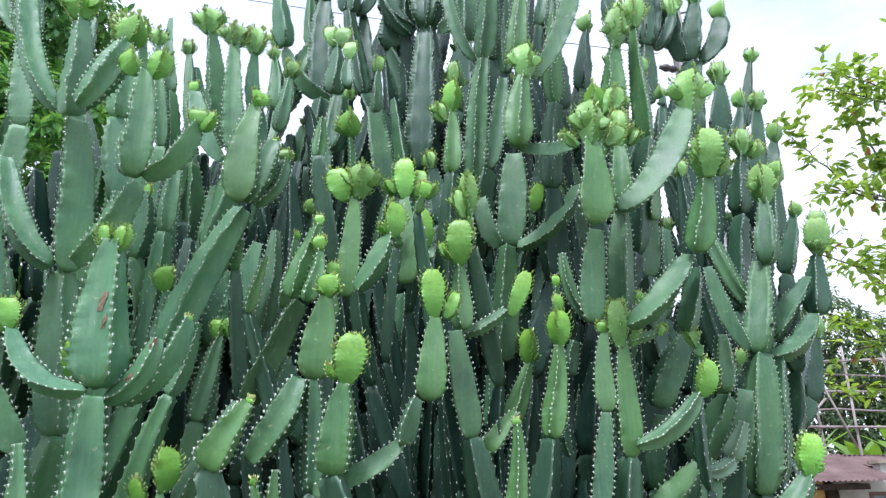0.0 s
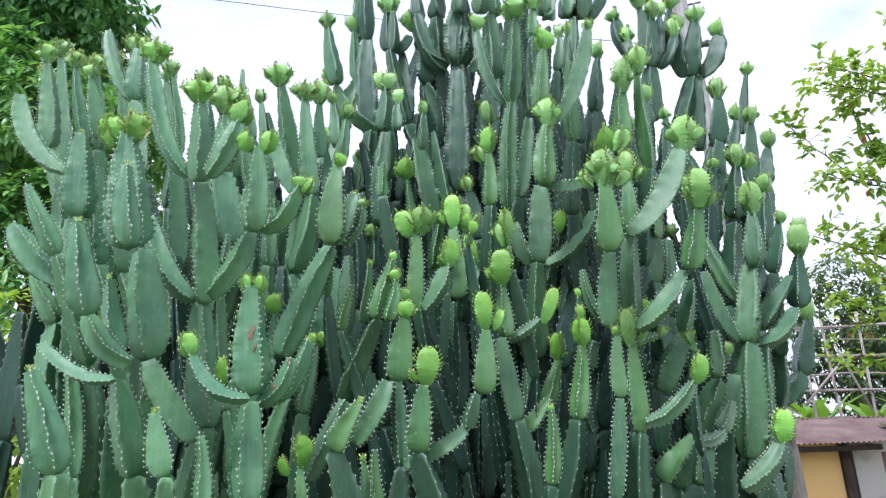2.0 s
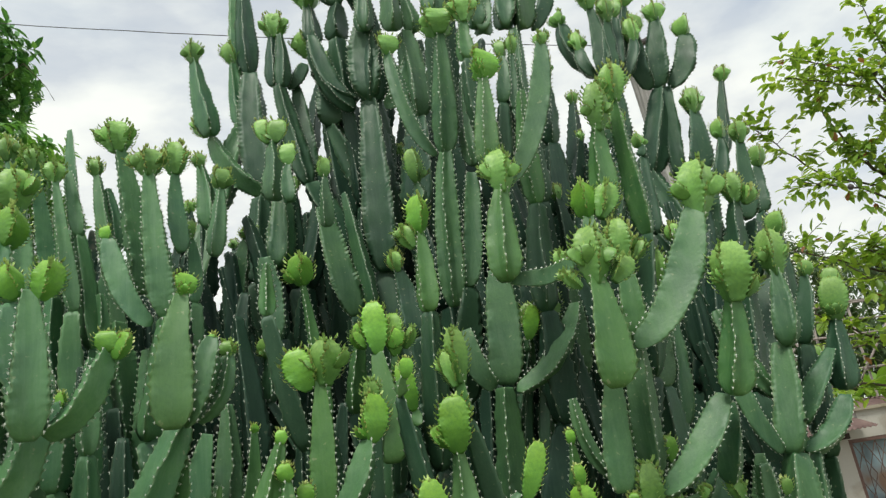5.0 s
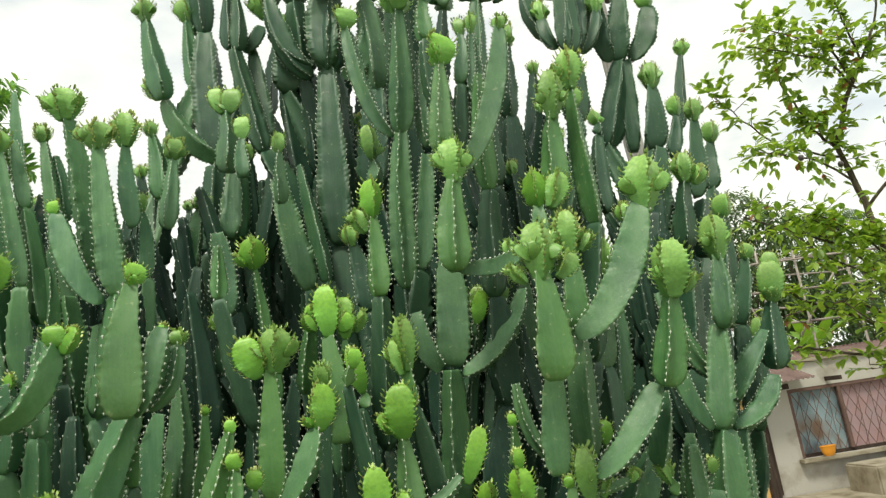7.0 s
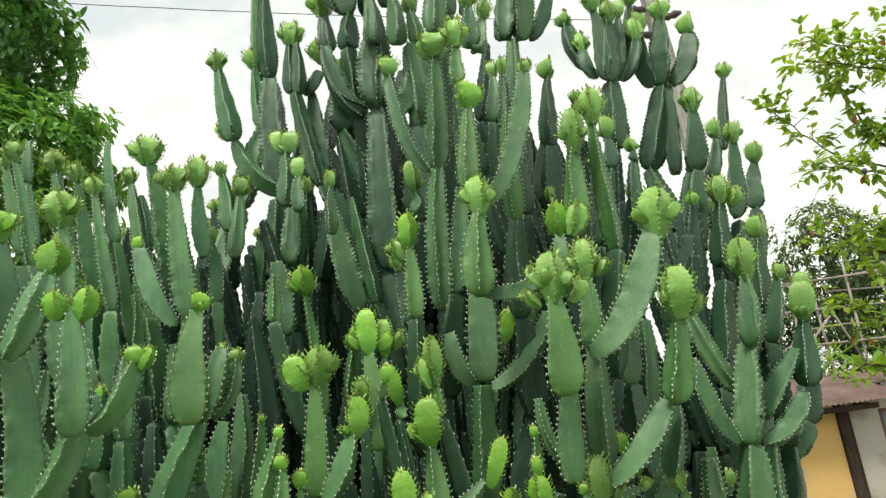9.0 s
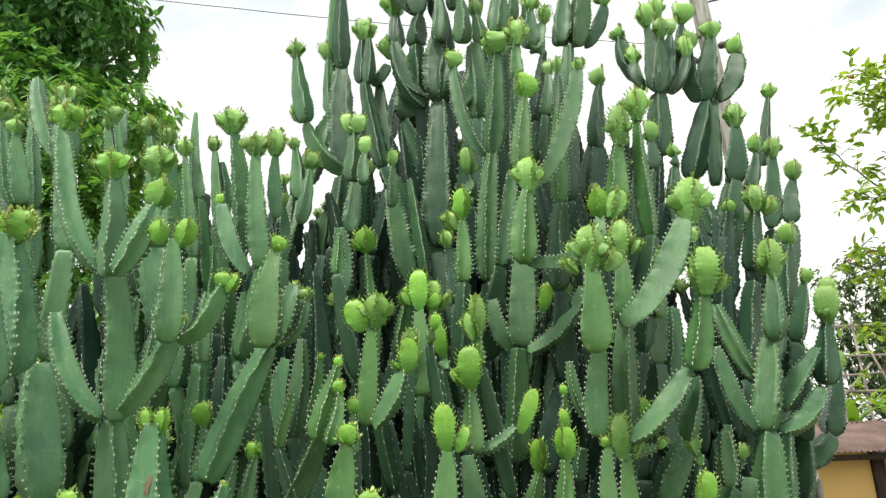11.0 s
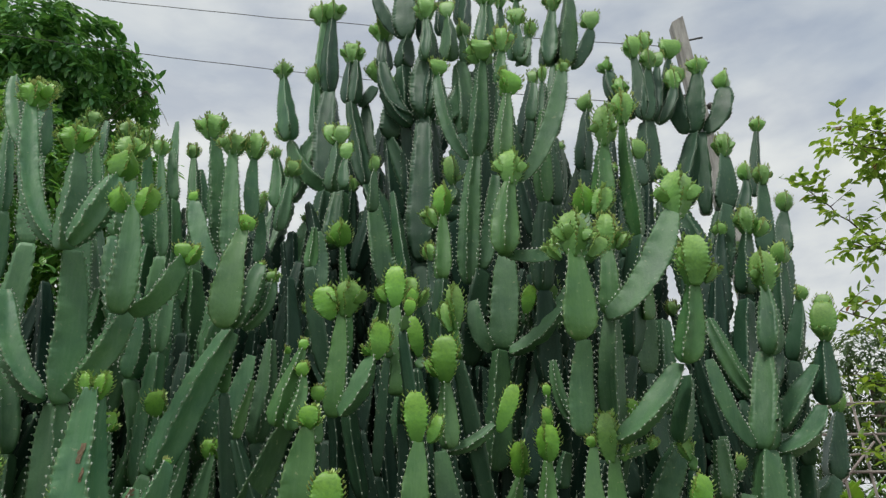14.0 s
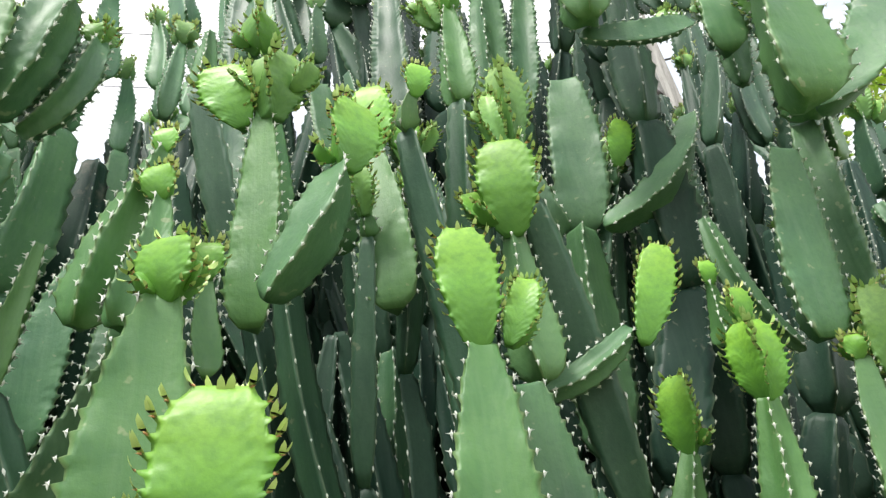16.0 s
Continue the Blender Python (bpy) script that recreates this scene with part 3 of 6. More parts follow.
def scar(dx, dz, w, h):
    """A corky brown scar on the face of the last segment, beside its top."""
    ob, top, way = LAST[-1]
    rng = RNG
    tree = BVHTree.FromPolygons([v.co for v in ob.data.vertices], [tuple(p.vertices) for p in ob.data.polygons])
    org = ob.location + ob.parent.location
    nx, nz = 6, 9
    vs, fs, ok = [], [], {}
    for i in range(nx):
        for j in range(nz):
            u, v = i / (nx - 1) * 2 - 1, j / (nz - 1) * 2 - 1
            if u * u + v * v > 1.0 + 0.45 * noise.noise((u * 3, v * 3, dx * 50)):
                continue
            p = Vector((top.x + dx + u * w / 2 + 0.15 * w * math.sin(v * 3), top.y - 0.3, top.z + dz + v * h / 2)) - org
            hit = tree.ray_cast(p, Vector((0, 1, 0)))[0]
            if hit is None:
                continue
            edge = max(0.0, 1 - (u * u + v * v))
            ok[i, j] = len(vs)
            vs.append(hit - Vector((0, 0.0006 + edge * rng.uniform(0.0, 0.0035), 0)))
    for (i, j), a in ok.items():
        q = [ok.get(k) for k in ((i + 1, j), (i + 1, j + 1), (i, j + 1))]
        if None not in q:
            fs.append((a, *q))
    if fs:
        tagged(mesh_object("scar", vs, fs, (M_SCAR,), parent=ob), "corky brown scar")


def tip(dx, dz, w, h, kind, flat=False):
    """New growth on the top of the last segment, moved sideways and up by dx, dz."""
    ob, top, way = LAST[-1]
    rng = RNG
    crown = kind == "crown"
    if crown:
        h = max(h * 1.2, w * 0.85)
    base = top + Vector((dx, 0, dz)) - Vector((0, 0, 0.005 + (0.12 * h if crown else 0)))
    way = (way * 0.6 + Vector((rng.uniform(-0.08, 0.08), rng.uniform(-0.15, 0.05), 0.9)) + Vector((dx, 0, 0)) * 4).normalized()
    end = base + way * h
    path = bezier(base - Vector((0.45 * dx, 0, 0.012 if abs(dx) > 0.3 * w else 0)), base + way * h * 0.4, end, 5)
    ribs = 3 if flat else rng.choice((4, 5, 5)) if crown else rng.choice((3, 3, 3, 4))
    turn = math.pi / 2 + rng.choice((0, 0, math.pi)) + rng.uniform(-0.5, 0.5) if ribs == 3 else rng.uniform(0, 6.28)
    if flat:
        turn = math.pi / 2 + rng.uniform(-0.15, 0.15)
    pitch = max(0.0060, h / 11)
    body = Ribbed(path, w * 0.92, ribs, turn, PROFILE_CROWN if crown else PROFILE_BULB, pitch, rng, 0.11 if crown else 0.085, 1.0, True, fine=base.y < 2.05)
    size = max(0.0075, min(0.0115, w * 0.20)) if crown else max(0.0070, min(0.0105, w * 0.165))
    body.leaflets(size, many=crown and base.y < 2.2)
    body.tuft(end - way * h * 0.06, way, size * 1.1, 11 if crown else 8)
    lime = base.y < 1.85 and not crown or (base.y < 1.4)
    if crown or w > 0.035:
        sides = [rng.uniform(-0.6, 3.7) for _ in range(rng.choice((0, 1, 1, 2) if crown else (0, 0, 1, 1, 2)))]
        if crown and w > 0.065:
            sides = [rng.uniform(-0.3, 0.3), math.pi + rng.uniform(-0.3, 0.3)] + sides[:1]
        for a in sides:
            out = Vector((math.cos(a), -abs(math.sin(a)) * 0.6, 0.75)).normalized()
            b0 = base + way * h * (0.35 if crown else 0.12) + Vector((math.cos(a) * w * 0.22, -0.1 * w, 0))
            l = w * rng.uniform(0.3, 0.45)
            lobe = Ribbed(bezier(b0, b0 + out * l * 0.6, b0 + out * l + Vector((0, 0, l * 0.25)), 3), w * 0.3, 3, rng.uniform(0, 6), PROFILE_BULB, 0.007, rng, 0.08, 1.0, True, fine=False)
            if base.y < 2.3:
                lobe.leaflets(0.0085)
            body.add(lobe, body.marks[len(body.marks) // 2][-1])
    fresh = M_LIME if lime else M_FRESH
    g = body.build("growth_tip", base, (fresh, M_LEAFLET, M_THORN), ob, base - ob.location - ob.parent.location)
    tagged(g, "bright lime new growth" if lime else "spiky fresh green crown")


seg(left, -1.558, 2.784, -1.640, 3.293, 2.00, 0.075, root=True)
tip(0.000, 0.000, 0.082, 0.055, 'crown')
seg(left, -1.404, 2.812, -1.474, 3.127, 1.83, 0.058)
tip(0.000, 0.000, 0.072, 0.055, 'crown')
seg(left, -1.319, 2.779, -1.365, 3.025, 1.75, 0.064)
tip(0.000, 0.000, 0.049, 0.045, 'crown')
seg(left, -1.731, 3.024, -1.786, 3.280, 2.15, 0.052, root=True)
tip(0.000, 0.000, 0.062, 0.057, 'crown')
seg(left, -1.228, 2.396, -1.244, 2.675, 1.53, 0.097, root=True)
tip(0.000, 0.000, 0.018, 0.014, 'bulb')
seg(left, -1.335, 2.595, -1.543, 2.896, 1.62, 0.063, bow=(-1.481, 2.634))
seg(left, -0.878, 2.162, -0.910, 2.467, 1.15, 0.127, ribs=5)
tip(-0.029, 0.002, 0.066, 0.046, 'crown')
tip(0.025, 0.002, 0.071, 0.048, 'crown')
tip(-0.045, -0.010, 0.043, 0.037, 'crown')
seg(left, -0.816, 2.123, -0.842, 2.323, 1.03, 0.056, ribs=4)
tip(0.000, 0.000, 0.013, 0.010, 'bulb')
seg(left, -1.205, 2.923, -1.330, 3.223, 1.75, 0.049, bow=(-1.273, 2.966))
seg(left, -1.193, 2.917, -1.204, 3.142, 1.75, 0.073)
tip(-0.025, 0.001, 0.054, 0.045, 'crown')
tip(0.016, -0.002, 0.049, 0.041, 'crown')
seg(left, -1.155, 2.621, -1.193, 2.917, 1.75, 0.070, joint=True, root=True)
seg(left, -0.835, 2.444, -0.982, 2.847, 1.38, 0.066, bow=(-0.930, 2.540))
tip(0.013, -0.001, 0.088, 0.051, 'crown')
seg(left, -0.798, 2.421, -0.814, 2.684, 1.36, 0.080)
tip(0.000, 0.000, 0.085, 0.056, 'crown')
seg(left, -0.755, 2.410, -0.681, 2.579, 1.31, 0.071, bow=(-0.696, 2.451))
tip(0.007, 0.000, 0.072, 0.076, 'bulb')
seg(left, -1.144, 2.853, -1.199, 3.146, 2.00, 0.053)
tip(0.000, 0.000, 0.045, 0.040, 'crown')
seg(left, -1.266, 3.180, -1.257, 3.331, 2.20, 0.039, root=True)
seg(left, -0.841, 2.584, -0.841, 2.811, 1.66, 0.086, root=True)
tip(0.000, 0.000, 0.095, 0.083, 'crown')
seg(left, -0.815, 2.820, -0.846, 3.011, 1.90, 0.051, root=True)
seg(left, -0.789, 2.085, -0.824, 2.446, 1.43, 0.091, joint=True)
seg(left, -0.812, 2.092, -0.963, 2.351, 1.42, 0.072, bow=(-0.903, 2.152))
seg(left, -0.779, 2.105, -0.666, 2.290, 1.44, 0.078, bow=(-0.704, 2.153), joint=True)
seg(left, -0.617, 2.241, -0.613, 2.480, 1.30, 0.088, ribs=4)
tip(-0.031, 0.006, 0.046, 0.046, 'bulb')
tip(0.031, -0.002, 0.052, 0.052, 'bulb')
seg(left, -0.605, 2.252, -0.507, 2.372, 1.32, 0.054, bow=(-0.531, 2.258))
tip(0.000, 0.000, 0.040, 0.037, 'bulb')
tip(0.027, -0.001, 0.033, 0.033, 'bulb')
seg(left, -0.609, 2.538, -0.712, 2.770, 1.82, 0.059, bow=(-0.670, 2.578))
tip(0.000, 0.000, 0.035, 0.039, 'bulb')
seg(left, -0.771, 1.752, -0.804, 2.091, 1.47, 0.087, joint=True, root=True)
seg(left, -0.870, 1.912, -0.920, 2.209, 1.31, 0.120, ribs=4, joint=True)
seg(left, -0.843, 1.877, -0.956, 1.997, 1.15, 0.056, bow=(-0.909, 1.896), joint=True)
seg(left, -0.911, 1.975, -0.951, 2.193, 1.06, 0.078)
tip(0.000, 0.000, 0.020, 0.013, 'bulb')
seg(left, -0.924, 1.909, -0.958, 2.109, 1.24, 0.063, root=True)
tip(0.000, 0.000, 0.017, 0.014, 'bulb')
seg(left, -0.852, 1.836, -1.037, 1.925, 1.10, 0.034, bow=(-0.941, 1.820))
seg(left, -0.844, 1.628, -0.899, 1.848, 1.20, 0.083, joint=True, root=True)
seg(left, -1.130, 2.132, -1.308, 2.314, 1.35, 0.066, bow=(-1.216, 2.175))
seg(left, -1.296, 2.087, -1.376, 2.237, 1.60, 0.060, root=True)
seg(left, -1.140, 2.202, -1.247, 2.406, 1.30, 0.060, root=True)
seg(left, -0.904, 1.637, -0.974, 1.843, 1.00, 0.071, root=True)
tip(0.000, 0.000, 0.016, 0.011, 'bulb')
seg(left, -1.055, 1.635, -1.094, 1.919, 1.35, 0.055, joint=True, root=True)
seg(left, -1.134, 1.890, -1.154, 2.094, 1.45, 0.067)
seg(left, -1.339, 2.228, -1.399, 2.574, 1.70, 0.073, joint=True, root=True)
seg(left, -1.064, 2.340, -1.115, 2.793, 1.90, 0.080, joint=True, root=True)
seg(left, -1.286, 2.326, -1.333, 2.695, 1.80, 0.069, root=True)
seg(left, -0.736, 1.706, -0.860, 1.905, 1.30, 0.067, bow=(-0.819, 1.799), joint=True)
seg(left, -0.741, 1.625, -0.781, 1.765, 1.15, 0.065, root=True)
tip(0.000, 0.000, 0.017, 0.012, 'bulb')
seg(left, -0.871, 1.627, -0.866, 1.854, 1.30, 0.059, root=True)
seg(left, -0.676, 1.539, -0.686, 1.712, 1.20, 0.050, root=True)
seg(left, -0.915, 2.948, -0.928, 3.241, 2.10, 0.046, root=True)
seg(left, -0.690, 2.666, -0.740, 3.095, 1.98, 0.095)
tip(0.000, 0.000, 0.102, 0.075, 'crown')
seg(left, -0.802, 2.842, -0.818, 3.031, 2.10, 0.054, root=True)
seg(left, -0.574, 2.551, -0.604, 2.932, 1.82, 0.080, root=True)
tip(0.000, 0.000, 0.086, 0.061, 'crown')
seg(left, -0.568, 2.746, -0.576, 2.985, 1.92, 0.055)
tip(0.000, 0.000, 0.077, 0.077, 'crown')
seg(left, -0.553, 2.623, -0.559, 2.807, 1.98, 0.046, root=True)
tip(0.000, 0.000, 0.043, 0.055, 'bulb')
seg(mid, -0.440, 2.243, -0.419, 2.486, 1.44, 0.092, flat=True)
tip(0.000, 0.000, 0.046, 0.046, 'bulb')
seg(mid, -0.429, 2.249, -0.372, 2.400, 1.46, 0.056, bow=(-0.400, 2.275))
tip(0.000, 0.000, 0.016, 0.012, 'bulb')
seg(mid, -0.420, 2.261, -0.356, 2.374, 1.50, 0.046, bow=(-0.362, 2.275))
tip(0.000, 0.000, 0.032, 0.028, 'crown')
seg(left, -0.585, 3.311, -0.627, 3.609, 2.35, 0.088)
tip(0.000, 0.000, 0.074, 0.068, 'crown')
seg(left, -0.402, 3.087, -0.592, 3.329, 2.39, 0.071, bow=(-0.540, 3.146))
tip(-0.031, 0.026, 0.067, 0.052, 'crown')
seg(left, -0.523, 2.779, -0.495, 2.987, 2.08, 0.062)
tip(0.000, 0.000, 0.068, 0.063, 'bulb')
seg(left, -0.542, 2.875, -0.555, 3.074, 2.10, 0.059)
tip(0.000, 0.000, 0.046, 0.041, 'crown')
seg(rear, -0.491, 2.670, -0.449, 2.860, 2.20, 0.068, root=True)
tip(0.000, 0.000, 0.046, 0.051, 'bulb')
seg(left, -0.586, 1.941, -0.451, 2.259, 1.50, 0.092, joint=True)
seg(left, -0.571, 1.800, -0.580, 2.062, 1.19, 0.086, ribs=4)
scar(0.007, -0.120, 0.019, 0.046)
scar(0.018, -0.157, 0.011, 0.032)
tip(-0.016, 0.001, 0.035, 0.029, 'crown')
tip(0.019, -0.001, 0.035, 0.029, 'crown')
seg(left, -0.554, 1.782, -0.696, 1.887, 1.12, 0.039, bow=(-0.648, 1.777))
tip(-0.005, 0.000, 0.054, 0.057, 'bulb')
seg(left, -0.571, 1.783, -0.485, 1.884, 1.22, 0.044, bow=(-0.504, 1.787), joint=True)
scar(-0.004, -0.010, 0.016, 0.024)
scar(-0.036, -0.069, 0.021, 0.018)
seg(left, -0.567, 1.786, -0.460, 1.934, 1.26, 0.048, bow=(-0.482, 1.804))
tip(0.000, 0.000, 0.014, 0.011, 'bulb')
seg(left, -0.568, 1.560, -0.572, 1.784, 1.18, 0.086, ribs=4, joint=True, root=True)
seg(left, -0.618, 1.941, -0.617, 2.075, 1.54, 0.047, root=True)
tip(0.000, 0.000, 0.058, 0.061, 'bulb')
seg(left, -0.692, 1.950, -0.690, 2.030, 1.49, 0.036, root=True)
tip(0.000, 0.000, 0.039, 0.048, 'bulb')
seg(left, -0.712, 1.880, -0.714, 1.945, 1.50, 0.036, root=True)
tip(0.000, 0.000, 0.038, 0.047, 'bulb')
seg(left, -0.680, 1.782, -0.687, 1.841, 1.35, 0.031, root=True)
tip(0.000, 0.000, 0.033, 0.078, 'bulb')
seg(left, -0.556, 1.795, -0.519, 2.000, 1.65, 0.059, root=True)
tip(-0.014, 0.001, 0.040, 0.037, 'bulb')
tip(0.020, 0.005, 0.040, 0.037, 'bulb')
seg(mid, -0.431, 1.821, -0.320, 2.049, 1.58, 0.086, joint=True)
seg(mid, -0.314, 2.024, -0.265, 2.195, 1.45, 0.065)
tip(0.000, 0.000, 0.025, 0.028, 'bulb')
seg(mid, -0.276, 2.011, -0.255, 2.130, 1.43, 0.052)
tip(0.000, 0.000, 0.034, 0.034, 'bulb')
seg(mid, -0.251, 1.844, -0.229, 2.012, 1.41, 0.092, flat=True)
tip(0.006, -0.001, 0.051, 0.048, 'bulb')
seg(mid, -0.231, 1.991, -0.238, 2.089, 1.50, 0.031)
tip(0.000, 0.000, 0.035, 0.038, 'bulb')
seg(mid, -0.243, 1.631, -0.252, 1.845, 1.42, 0.057, joint=True, root=True)
seg(mid, -0.198, 1.660, -0.178, 1.822, 1.34, 0.073, root=True)
tip(0.005, -0.001, 0.066, 0.097, 'bulb', flat=True)
tip(-0.030, 0.023, 0.019, 0.017, 'bulb')
seg(mid, -0.389, 1.669, -0.326, 1.775, 1.23, 0.066, root=True)
tip(0.000, 0.000, 0.015, 0.013, 'bulb')
seg(mid, -0.365, 1.689, -0.276, 1.844, 1.40, 0.062, bow=(-0.301, 1.752), joint=True)
seg(mid, -0.484, 1.605, -0.387, 1.798, 1.38, 0.066, joint=True, root=True)
seg(mid, -0.479, 2.048, -0.452, 2.331, 1.85, 0.086, root=True)
seg(left, -0.523, 2.016, -0.472, 2.261, 1.75, 0.075)
seg(left, -0.650, 2.160, -0.650, 2.502, 1.90, 0.085, root=True)
seg(left, -0.723, 2.254, -0.740, 2.590, 1.95, 0.088, joint=True, root=True)
seg(mid, -0.212, 2.059, -0.197, 2.313, 1.57, 0.070, flat=True)
tip(-0.041, -0.004, 0.064, 0.071, 'bulb')
tip(0.010, 0.000, 0.081, 0.074, 'crown')
seg(mid, -0.183, 2.048, -0.113, 2.179, 1.49, 0.060, bow=(-0.130, 2.092))
tip(0.006, -0.001, 0.057, 0.089, 'bulb')
seg(mid, -0.213, 2.242, -0.235, 2.552, 1.72, 0.044, root=True)
tip(0.000, 0.000, 0.067, 0.071, 'bulb')
seg(mid, -0.084, 2.140, -0.089, 2.381, 1.74, 0.092, flat=True)
tip(0.000, 0.000, 0.062, 0.121, 'bulb', flat=True)
tip(-0.046, 0.030, 0.033, 0.029, 'bulb')
tip(0.049, 0.024, 0.033, 0.029, 'bulb')
seg(mid, -0.192, 2.780, -0.185, 2.929, 1.97, 0.051)
tip(0.000, 0.000, 0.043, 0.060, 'bulb')
seg(mid, -0.282, 2.863, -0.280, 2.979, 1.96, 0.052)
tip(0.000, 0.000, 0.052, 0.069, 'bulb')
seg(rear, -0.349, 2.933, -0.341, 3.122, 2.10, 0.078)
tip(-0.023, 0.013, 0.051, 0.069, 'bulb')
tip(0.019, -0.001, 0.065, 0.074, 'bulb')
seg(left, -0.510, 3.412, -0.525, 3.673, 2.50, 0.076, root=True)
seg(rear, -0.283, 3.113, -0.291, 3.496, 2.40, 0.088)
seg(rear, -0.163, 2.579, -0.225, 2.928, 2.20, 0.082, joint=True, root=True)
seg(rear, -0.106, 2.599, -0.153, 2.976, 2.20, 0.059, root=True)
seg(rear, -0.372, 2.761, -0.345, 2.988, 2.20, 0.102, joint=True)
seg(rear, -0.454, 2.756, -0.428, 3.043, 2.30, 0.105, joint=True, root=True)
seg(mid, -0.363, 2.498, -0.370, 2.723, 2.00, 0.084, joint=True)
seg(rear, -0.406, 2.352, -0.394, 2.472, 2.08, 0.054, root=True)
tip(0.000, 0.000, 0.046, 0.055, 'bulb')
seg(mid, -0.380, 2.062, -0.356, 2.242, 1.67, 0.048)
tip(0.000, 0.000, 0.021, 0.021, 'bulb')
seg(mid, -0.158, 2.261, -0.131, 2.436, 1.80, 0.067)
tip(0.000, 0.000, 0.034, 0.038, 'bulb')
seg(mid, -0.047, 2.254, -0.036, 2.289, 1.55, 0.033, root=True)
tip(0.000, 0.000, 0.030, 0.040, 'bulb')
seg(mid, -0.462, 1.558, -0.469, 1.638, 1.25, 0.031, root=True)
tip(0.002, -0.001, 0.052, 0.075, 'bulb')
tip(-0.042, -0.003, 0.030, 0.028, 'bulb')
seg(mid, -0.322, 1.553, -0.330, 1.644, 1.30, 0.033, root=True)
tip(0.000, 0.000, 0.016, 0.018, 'bulb')
seg(mid, -0.301, 1.530, -0.310, 1.674, 1.40, 0.042, root=True)
seg(left, -0.565, 1.832, -0.522, 1.988, 1.50, 0.045, root=True)
seg(rear, -0.035, 3.314, -0.013, 3.735, 2.28, 0.133)
seg(rear, -0.055, 2.724, -0.035, 3.314, 2.28, 0.135, joint=True)
seg(rear, -0.051, 2.210, -0.055, 2.732, 2.30, 0.127, joint=True)
seg(rear, -0.086, 3.315, -0.209, 3.607, 2.30, 0.077, bow=(-0.177, 3.365))
seg(rear, 0.011, 3.248, 0.135, 3.454, 2.20, 0.073, bow=(0.098, 3.284))
seg(mid, 0.148, 2.907, 0.184, 3.276, 1.88, 0.085)
tip(0.000, 0.000, 0.092, 0.061, 'crown')
seg(mid, 0.123, 2.904, 0.035, 3.235, 1.88, 0.055, bow=(0.052, 2.966))
tip(0.000, 0.000, 0.065, 0.061, 'bulb')
seg(mid, 0.263, 2.730, 0.422, 3.108, 1.72, 0.067, bow=(0.364, 2.805))
tip(0.000, 0.000, 0.044, 0.032, 'crown')
seg(mid, 0.112, 2.494, 0.149, 2.914, 1.90, 0.082, joint=True)
seg(mid, 0.209, 2.471, 0.235, 2.692, 1.63, 0.094)
tip(0.000, 0.000, 0.081, 0.088, 'crown')
seg(mid, 0.221, 2.754, 0.245, 2.982, 1.66, 0.069)
tip(0.000, 0.000, 0.074, 0.078, 'bulb')
seg(mid, 0.219, 2.871, 0.239, 3.163, 1.90, 0.064)
seg(mid, 0.366, 2.913, 0.387, 3.212, 1.95, 0.078, root=True)
seg(mid, 0.343, 2.700, 0.362, 3.017, 1.80, 0.068, root=True)
seg(mid, 0.209, 2.493, 0.376, 2.514, 1.68, 0.047, bow=(0.300, 2.454))
tip(-0.036, 0.002, 0.036, 0.029, 'crown')
seg(mid, 0.355, 2.204, 0.367, 2.426, 1.51, 0.102, flat=True)
tip(0.000, 0.000, 0.090, 0.104, 'crown')
tip(-0.057, 0.000, 0.033, 0.023, 'crown')
tip(0.064, 0.004, 0.043, 0.027, 'crown')
seg(mid, 0.466, 2.307, 0.477, 2.497, 1.67, 0.082)
tip(0.000, 0.000, 0.076, 0.090, 'crown')
tip(0.049, 0.013, 0.033, 0.025, 'crown')
seg(mid, 0.448, 2.291, 0.651, 2.576, 1.63, 0.088, bow=(0.566, 2.326))
tip(0.010, -0.001, 0.105, 0.112, 'crown')
seg(mid, 0.432, 2.472, 0.441, 2.623, 1.72, 0.075)
tip(0.000, 0.000, 0.072, 0.098, 'bulb')
tip(0.051, 0.018, 0.064, 0.064, 'crown')
seg(mid, 0.502, 2.666, 0.524, 2.872, 1.75, 0.078)
tip(0.000, 0.000, 0.079, 0.107, 'crown')
seg(mid, 0.601, 2.581, 0.597, 2.964, 1.80, 0.075, root=True)
tip(0.000, 0.000, 0.073, 0.090, 'crown')
seg(mid, 0.515, 2.518, 0.554, 2.846, 1.85, 0.060)
seg(mid, 0.040, 2.457, 0.044, 2.652, 1.75, 0.064, root=True)
tip(0.000, 0.000, 0.061, 0.096, 'bulb')
tip(-0.036, -0.015, 0.046, 0.038, 'crown')
seg(rear, 0.069, 2.842, 0.069, 2.916, 2.06, 0.053)
tip(0.000, 0.000, 0.058, 0.102, 'bulb')
seg(mid, 0.149, 2.539, 0.207, 2.849, 1.90, 0.069, joint=True, root=True)
seg(rear, 0.004, 2.497, -0.021, 2.714, 2.23, 0.077, root=True)
tip(0.000, 0.000, 0.055, 0.055, 'crown')
seg(mid, 0.195, 2.281, 0.221, 2.557, 1.86, 0.108, flat=True, joint=True)
seg(mid, 0.211, 2.255, 0.390, 2.441, 1.80, 0.063, bow=(0.335, 2.290))
seg(mid, 0.171, 2.279, 0.123, 2.422, 1.85, 0.057, bow=(0.127, 2.307), joint=True)
seg(mid, 0.155, 1.958, 0.185, 2.272, 1.84, 0.095, joint=True)
seg(mid, 0.080, 2.198, 0.076, 2.287, 1.62, 0.044, root=True)
tip(0.000, 0.000, 0.055, 0.096, 'crown')
tip(-0.024, 0.001, 0.041, 0.052, 'crown')
seg(mid, 0.052, 1.985, 0.048, 2.139, 1.60, 0.066)
tip(0.000, 0.000, 0.070, 0.110, 'bulb')
